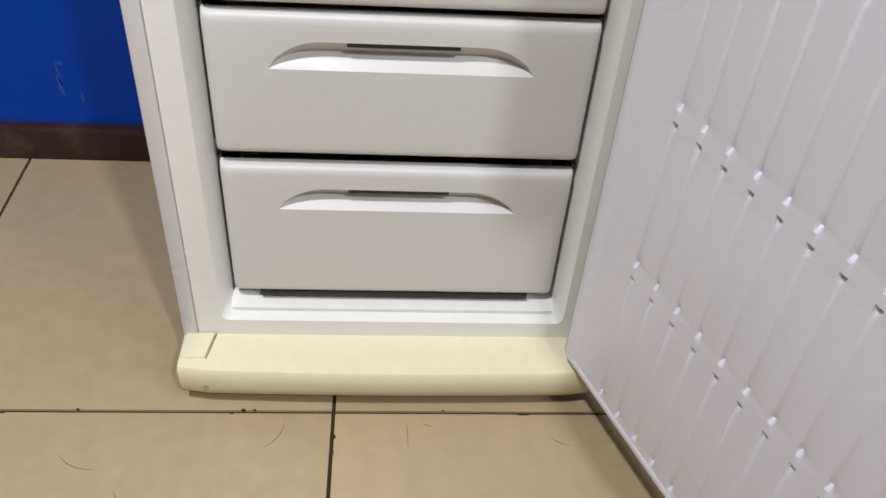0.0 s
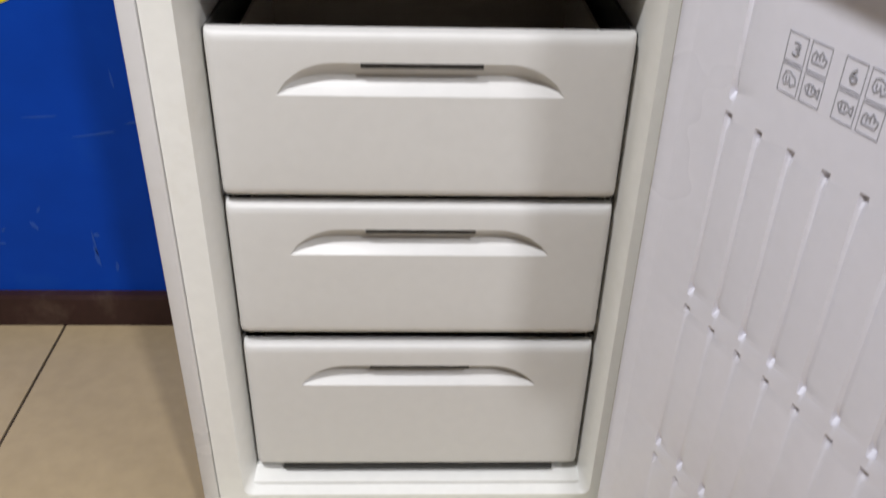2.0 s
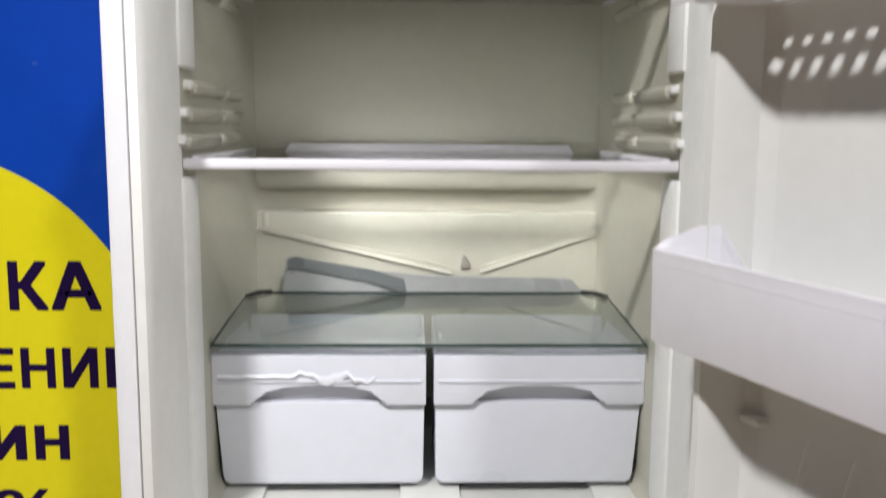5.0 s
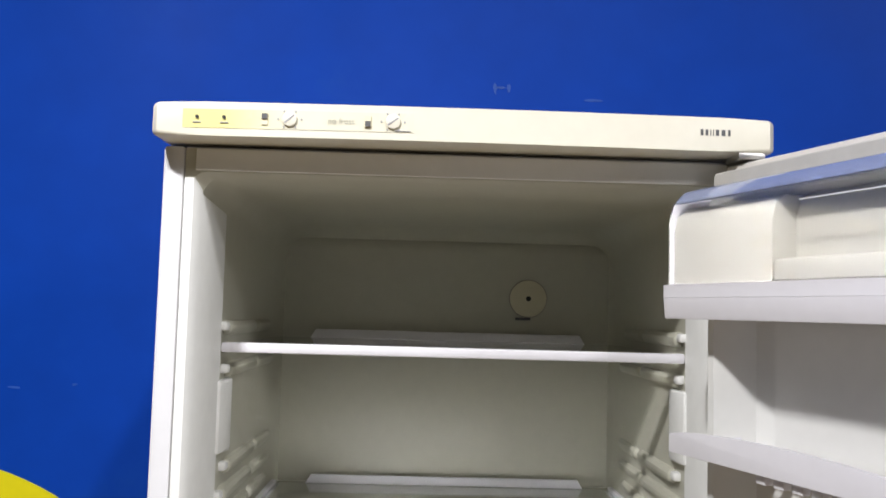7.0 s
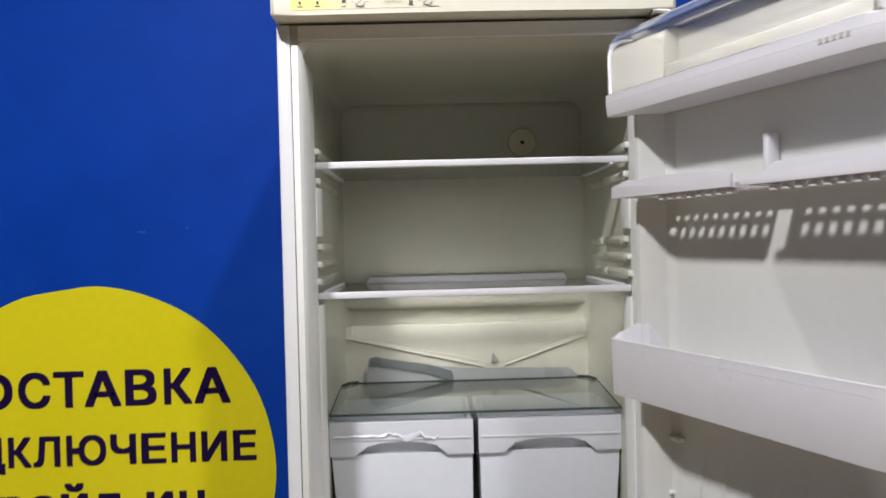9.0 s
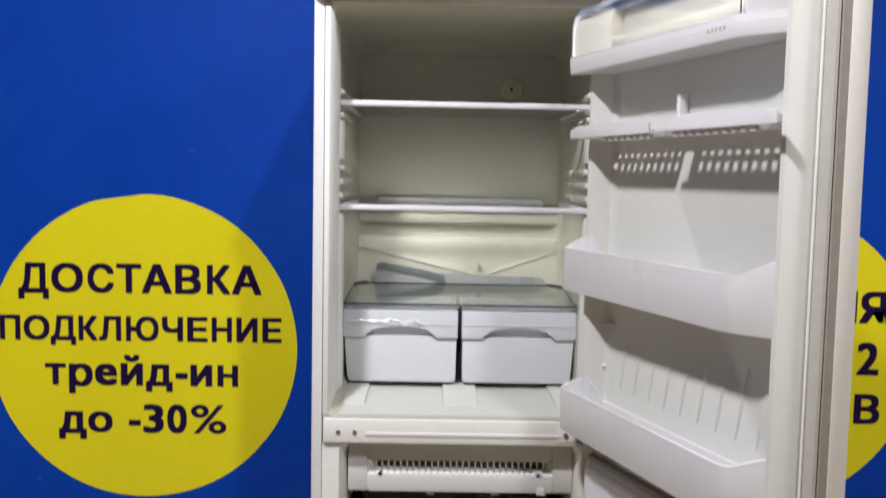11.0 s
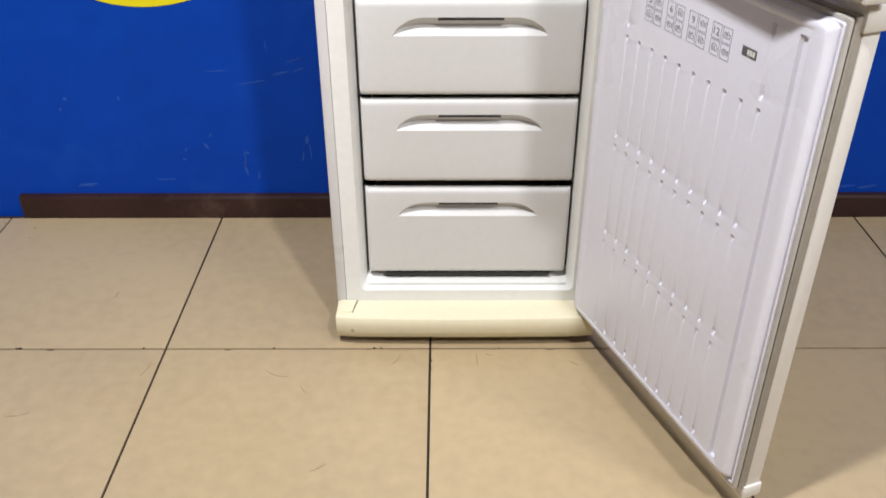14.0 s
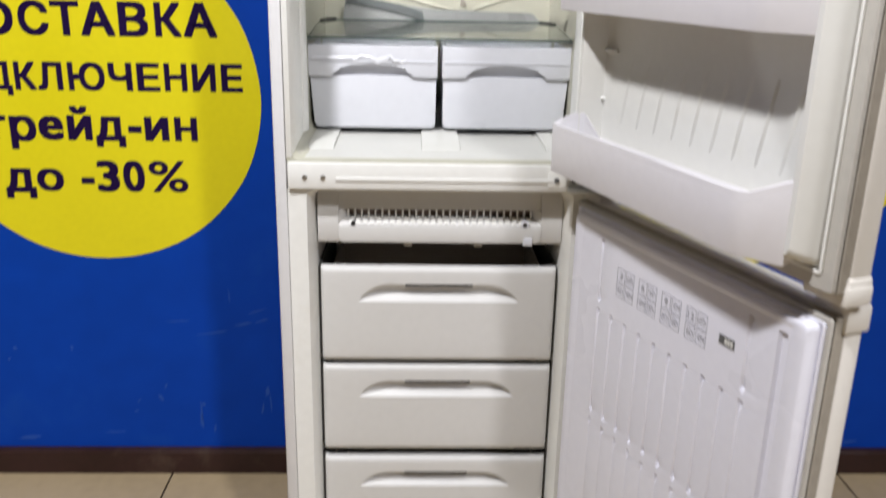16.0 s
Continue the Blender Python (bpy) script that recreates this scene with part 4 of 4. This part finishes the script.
gasket(ld, 0.003, WL, 0.08, 0.9285, 0.054, 0.009, LAVENDER)
part("recess_shade", slab(0.008, WL - 0.006, -0.048, -0.033, 0.09, 0.91), GASKETDARK, ld, "dark sheet coloured as the shade behind the gasket", smooth=False)
part("door_liner", loft([(0.048, 0.017, WL - 0.0135, 0.094, 0.918, 0.008), (0.06, 0.021, WL - 0.0165, 0.098, 0.916, 0.01), (0.0685, 0.026, WL - 0.0215, 0.102, 0.913, 0.012), (0.0702, 0.03, WL - 0.0255, 0.105, 0.91, 0.012),
                                (0.0702, 0.04, WL - 0.043, 0.1105, 0.9045, 0.004), (0.068, 0.052, WL - 0.05, 0.1135, 0.9, 0.003)], -1, False), LAVENDER, ld)
us = [0.117 + 0.0404 * i for i in range(10)]
HALF = 0.0048
PROFILE = ((-1.0, 0.0), (-0.7, 0.8), (-0.25, 1.0), (0.35, 0.7), (1.0, 0.0))
RUNS = ((0.1155, 0.332, 0.0004), (0.3455, 0.5465, 0.0009), (0.5595, 0.762, 0.002))


def groove(i, z):
    """Depth at height z of the dents at both ends of a channel of column i, and that of the thin line between them."""
    if i == "moat":
        return (0.006, 0.006) if 0.118 < z < 0.889 else (0.0, 0.0)
    for a, b, d in RUNS + (((0.774, 0.889, 0.0024),) if i in (0, 9) else ()):
        if a <= z <= b:
            fade = min(1.0, (z - a) / 0.0065, (b - z) / 0.002)
            dent = max(0.0, 0.0062 - 0.45 * min(z - a - 0.007, b - z - 0.004)) if z > a + 0.0065 else 0.0062
            return dent * fade, d * fade
    return 0.0, 0.0


def sunk(i, k, z):
    dent, line = groove(i, z)
    return max(k * dent, line * max(0.0, 2.2 * k - 1.2))


cols = [(0.052, None, 0.0)] + [(u + e * HALF, i, k) for i, u in enumerate(us) for e, k in PROFILE] + [(0.531, "moat", 0.0), (0.534, "moat", 1.0), (0.544, "moat", 1.0), (0.547, "moat", 0.0), (WL - 0.05, None, 0.0)]
zs = [0.1135] + [z for a, b, _ in RUNS + ((0.774, 0.889, 0.0),) for z in (a, a + 0.0033, a + 0.0066, a + 0.012, a + 0.021, (a + b) / 2, b - 0.018, b - 0.009, b - 0.003, b - 0.002, b)] + [0.9]
bm = bmesh.new()
grid = [[bm.verts.new((x, -0.068 + (sunk(i, k, z) if i is not None else 0.0), z)) for z in zs] for x, i, k in cols]
for a, b in zip(grid, grid[1:]):
    for j in range(len(zs) - 1):
        bm.faces.new((a[j], a[j + 1], b[j + 1], b[j]))
part("embossed_panel", bm, LAVENDER, ld)
PV = -0.0684
for g in range(4):
    u0 = 0.166 + 0.061 * g
    for r_ in range(2):
        for c_ in range(2):
            a0, b0 = u0 + 0.0255 * c_ , 0.83 - 0.026 * r_
            bm = bmesh.new()
            for e in ((a0, a0 + 0.022, b0, b0 + 0.0005), (a0, a0 + 0.022, b0 + 0.0235, b0 + 0.024), (a0, a0 + 0.0005, b0 + 0.0005, b0 + 0.0235), (a0 + 0.0215, a0 + 0.022, b0 + 0.0005, b0 + 0.0235)):
                box(bm, e[0], e[1], PV - 0.0003, PV + 0.0003, e[2], e[3])
            fr = part("pictogram_frame", bm, SOFTPRINT, ld, smooth=False)
            if r_ == 0 and c_ == 0:
                lettering("month_digit", ("3", "6", "9", "12")[g], a0 + (0.004 if g == 3 else 0.0075), a0 + (0.018 if g == 3 else 0.0155), b0 + 0.006, 0.012, PV, fr, SOFTPRINT, 0.0)
            else:
                k = g * 4 + r_ * 2 + c_
                mid = (a0 + 0.011, b0 + 0.012)
                bm = bmesh.new()
                line = []
                if k % 3 == 0:
                    line = [(-0.0075, 0.001), (-0.004, 0.0042), (0.001, 0.0042), (0.0045, 0.0008), (0.0078, 0.004), (0.0078, -0.004), (0.0045, -0.0008), (0.001, -0.0042), (-0.004, -0.0042)]
                elif k % 3 == 1:
                    line = [(-0.0075, -0.0045), (-0.0075, 0.001), (-0.005, 0.0045), (-0.001, 0.002), (0.0015, 0.006), (0.0045, 0.0025), (0.0078, 0.001), (0.006, -0.0045)]
                else:
                    line = [(-0.007, -0.002), (-0.0055, 0.005), (-0.001, 0.0065), (0.006, 0.003), (0.0078, -0.002), (0.002, -0.0055), (0.001, -0.001), (-0.004, -0.0055)]
                for (pa, qa), (pb, qb) in zip(line, line[1:] + line[:1]):
                    n = math.hypot(pb - pa, qb - qa)
                    ox, oz = -(qb - qa) / n * 0.0005, (pb - pa) / n * 0.0005
                    q = [(mid[0] + p + sx * ox, mid[1] + w + sx * oz) for p, w, sx in ((pa, qa, 1), (pb, qb, 1), (pb, qb, -1), (pa, qa, -1))]
                    prism(q, PV - 0.0003, PV + 0.0002, "y", bm=bm)
                for j in range(2 + k % 2):
                    u = -0.004 + 0.0035 * j
                    box(bm, mid[0] + u, mid[0] + u + 0.0012, PV - 0.0003, PV + 0.0002, mid[1] - 0.0025 + 0.001 * j, mid[1] + 0.0012 + 0.0006 * (k % 4))
                part("pictogram", bm, SOFTPRINT, fr, smooth=False)
part("rating_label", slab(0.424, 0.456, PV - 0.0004, PV + 0.0002, 0.826, 0.84), DARKGREY, ld, "small dark printed label", smooth=False)
for k in range(3):
    part("label_window", slab(0.436 + 0.006 * k, 0.441 + 0.006 * k, PV - 0.0007, PV - 0.0004, 0.829, 0.837), DOORLINER, ld, smooth=False)

# ---- things in the upper door ----


def bin_tray(root, z0, z1, lift=0.0):
    t = 0.0062
    outer = [(0.068, -0.056), (0.06, -0.088), (0.048, -0.0965), (0.024, -0.111), (0.0205, -0.118), (0.0245, -0.1245), (0.036, -0.126), (0.492, -0.126), (0.508, -0.1245), (0.52, -0.119), (0.561, -0.0975), (0.5655, -0.093), (0.556, -0.075), (0.552, -0.056)]
    cx, cy = 0.31, -0.085
    bm = bmesh.new()

    def rise(y):
        # the end walls stand higher than the front, the rear wall lower
        return -0.02 * (lift > 0) if y > -0.06 else lift * min(max((y + 0.1195) / 0.024, 0), 1)

    def ring(scale, z, top=0):
        return [bm.verts.new((cx + (x - cx) * (1 - scale / 0.27), cy + (y - cy) * (1 - scale / 0.04), z + top * rise(y))) for x, y in outer]

    def skin(rows, close):
        for a, b in zip(rows, rows[1:]):
            n = len(a)
            for i in range(n):
                bm.faces.new((a[i], a[(i + 1) % n], b[(i + 1) % n], b[i]))
        for r in close:
            bm.faces.new(r)

    low = ring(0.0006, z0)
    inb = ring(t + 0.003, z0 + 0.004)
    skin([low, ring(0.0, z0 + 0.0012), ring(-0.001, z1 - 0.012, 1), ring(t, z1 - 0.012, 1), inb], (low, inb))
    tray = part("tray", bm, BIN, root)
    bm = bmesh.new()
    first = ring(-0.001, z1 - 0.0118, 1)
    skin([first, ring(-0.001, z1 - 0.009, 1), ring(-0.001, z1 - 0.003, 1), ring(-0.0012, z1, 1), ring(t - 0.0012, z1, 1), ring(t + 0.0003, z1 - 0.003, 1), ring(t, z1 - 0.0118, 1), first], ())
    part("rim", bm, BIN, root)
    return tray


def door_bin(z0, z1):
    root = thing("door_bin", "white plastic bottle bin hooked into the open door", "door bin", "door bins", m=UP)
    bin_tray(root, z0, z1, 0.023)
    return root


door_bin(1.262, 1.343)
door_bin(0.991, 1.073)

egg = thing("egg_shelf", "white plastic egg shelf with rows of square holes in the door", "door shelf", m=UP)
xs = [0.07]
hx = []
for base in (0.1, 0.345):
    for k in range(10):
        a = base + 0.0202 * k
        hx.append((round(a, 5), round(a + 0.0115, 5)))
xs = sorted({0.066, 0.3, 0.326, 0.552} | {e for h in hx for e in h})
ys = [-0.122, -0.118, -0.105, -0.089, -0.085, -0.074, -0.055]


def egg_depth(x, y):
    """Height of the tray's face; holes in two rows, and a fork open to the front between its halves."""
    hole = any(a < x < b for a, b in hx) and (-0.105 < y < -0.089 or -0.085 < y < -0.074)
    return None if hole or (0.3 < x < 0.326 and y < -0.074) else 1.553


part("tray", cells(xs, ys, egg_depth, 1.5465, lambda x, y, d: (x, y, d)), BIN, egg, smooth=False)
for a, b, low in ((0.035, 0.298, 1.564), (0.314, 0.59, 1.556)):
    lip = [(a, 1.5475), (b, 1.5475)] + [(b - (b - a) * k / 14, (low if k > 11 and low < 1.56 else 1.564) + (0.008 if k <= 11 or low > 1.56 else 0.004 * (14 - k) / 3 + 0.004) * math.sin(math.pi * k / 14) ** 0.6) for k in range(15)]
    part("front_lip", prism(lip, -0.127, -0.1225, "y", bevel=0.0012), BIN, egg)
for x in (0.062, 0.548):
    part("end_wall", slab(x, x + 0.004, -0.122, -0.056, 1.5465, 1.563), BIN, egg)
for base in (0.1442, 0.3555):
    for k in range(8 if base < 0.3 else 10):
        x = base + 0.0198 * k
        part("tooth", slab(x, x + 0.0118, -0.1215, -0.113, 1.5395, 1.5463, 0.0015), BIN, egg)
part("middle_post", slab(0.288, 0.298, -0.07, -0.053, 1.5535, 1.612, 0.002), BIN, egg)

butter = thing("butter_compartment", "covered dairy compartment in the door, clear lid over a cream tray", "dairy compartment", m=UP)
bin_tray(butter, 1.668, 1.699)
part("end_block", prism([(0.512, -0.056), (0.512, -0.1215), (0.521, -0.117), (0.56, -0.0965), (0.564, -0.092), (0.552, -0.056)], 1.6995, 1.785, "z", bevel=0.004), BIN, butter)
prof = [(-0.1275, 1.6995), (-0.1275, 1.755), (-0.124, 1.772), (-0.115, 1.782), (-0.1, 1.787), (-0.06, 1.79)]
inn = [(y + 0.0025, z - 0.002) for y, z in reversed(prof)]
ld_ = part("lid", prism(prof + inn, 0.034, 0.511), CLEAR, butter, "clear plastic flap lid")
ld_.visible_shadow = False
part("lid_side", prism([(-0.125, 1.6995), (-0.125, 1.755), (-0.1215, 1.77), (-0.113, 1.78), (-0.06, 1.787), (-0.06, 1.6995)], 0.031, 0.0338), BIN, butter)
fill = [(-0.1215, 1.6998), (-0.1215, 1.748), (-0.118, 1.762), (-0.108, 1.77), (-0.062, 1.772), (-0.062, 1.6998)]
# tinted strip that puts the blue wall's reflection onto the lid's top
part("lid_reflection", prism([(-0.1242, 1.7735), (-0.1155, 1.784), (-0.1, 1.789), (-0.06, 1.792), (-0.06, 1.7902), (-0.1, 1.7872), (-0.115, 1.7822), (-0.1235, 1.7725)], 0.04, 0.511), BLUEREFLECTION, butter, "top of the clear lid, the blue wall's reflection as tint")
part("inner_block", prism(fill, 0.0342, 0.165, bevel=0.003), CREAM, butter, "cream inner wall with stains")
part("inner_back", prism([(-0.1, 1.7175), (-0.1, 1.75), (-0.096, 1.764), (-0.088, 1.772), (-0.062, 1.776), (-0.062, 1.7175)], 0.1655, 0.5095, bevel=0.003), CREAM, butter)
part("inner_step", slab(0.1655, 0.5095, -0.1215, -0.062, 1.6998, 1.717, 0.003), CREAM, butter)
part("scratch", slab(0.2, 0.46, -0.1281, -0.1274, 1.7595, 1.7602), TAPE, ld_, smooth=False)
for k in range(5):
    part("logo_bar", slab(0.44 + 0.009 * k, 0.4445 + 0.009 * k, -0.1278, -0.1268, 1.6825, 1.6875), GASKET, butter)

# crumbs on the floor by the end of the skirting
rng = random.Random(4)
bm = bmesh.new()
for k in range(15):
    x, y, r = -1.3 + 0.16 * rng.random() ** 2 - 0.05, 0.515 - 0.13 * rng.random() ** 2, 0.0008 + 0.0018 * rng.random()
    bmesh.ops.create_icosphere(bm, subdivisions=1, radius=r, matrix=Matrix.Translation((x, y, r * 0.55)) @ Matrix.Diagonal((1.0 + rng.random(), 1.0, 0.55, 1)))
crumbs = part("crumbs", bm, DUCT)
tagged(crumbs, "brown dirt crumbs on the floor tiles by the skirting", "dirt", kind="stuff")

# dirt crumbling out of the tile joints
rng = random.Random(11)
bm = bmesh.new()
for k in range(30):
    along = k < 20
    x = -1.3 + 2.4 * rng.random() if along else -0.085 + 0.002 * rng.random()
    y = -0.077 + rng.choice((-0.0035, 0.0035)) if along else -1.0 + 0.92 * rng.random()
    w, h = (0.003 + 0.008 * rng.random() ** 3, 0.0008 + 0.0014 * rng.random() ** 2)
    if not along:
        x, w, h = -0.085 + rng.choice((-0.0035, 0.0035)), h, w
    pts = [(x + w * math.cos(a) * (0.7 + 0.5 * rng.random()), y + h * math.sin(a) * (0.7 + 0.5 * rng.random())) for a in (0.0, 0.8, 1.6, 2.4, 3.1, 3.9, 4.7, 5.5)]
    prism(pts, -0.002, 0.0006, "z", bm=bm)
tagged(part("joint_dirt", bm, GROUT, smooth=False), "dark dirt crumbling from the joints of the floor tiles", "dirt", kind="stuff")

# thin dark scratches in the tile glaze
for x, y, length, lean, bend in ((0.022, -0.118, 0.045, 92, 0.05), (0.05, -0.1, 0.014, -20, 0.2), (-0.43, -0.17, 0.06, -25, 0.5), (-0.16, -0.12, 0.05, 60, 0.5), (-0.36, -0.22, 0.03, -55, 0.2), (-0.88, 0.14, 0.03, 80, 0.2),
                                 (-0.72, -0.15, 0.05, 75, 0.3), (0.24, -0.13, 0.03, -30, 0.3), (-0.95, -0.3, 0.05, 15, 0.4), (-0.3, -0.45, 0.04, 35, 0.3)):
    c, s_ = math.cos(radians(lean)), math.sin(radians(lean))
    mid = [(length * (u - 0.5), bend * length * (u - 0.5) ** 2, 0.0005 * math.sin(math.pi * u) + 0.00015) for u in (0, 0.2, 0.4, 0.6, 0.8, 1)]
    ring = [(p, q + w) for p, q, w in mid] + [(p, q - w) for p, q, w in reversed(mid)]
    part("scratch", prism([(x + p * c - q * s_, y + p * s_ + q * c) for p, q in ring], -0.001, 0.0004, "z"), SCRATCH, floor, smooth=False)

# ---- floor tiles ----
P = 0.612
cut = {}
for i in range(-6, 9):
    for j in range(-11, 1):
        x0, y0 = -0.697 + P * i, -0.077 + P * j
        a0, a1 = max(x0 + 0.0028, -3.998) - x0, min(x0 + P - 0.0028, 3.998) - x0
        b0, b1 = max(y0 + 0.0028, -6.498) - y0, min(y0 + P - 0.0028, 0.531) - y0
        if a1 - a0 < 0.02 or b1 - b0 < 0.02:
            continue
        key = tuple(round(e, 4) for e in (a0, a1, b0, b1))
        if key in cut:
            tile = new("floor_tile", cut[key])
            tile.parent = floor
        else:
            tile = part("floor_tile", slab(a0, a1, b0, b1, -0.01, 0.0), TILE, floor, smooth=False)
            cut[key] = tile.data
        tile.location = (x0, y0, 0.0)
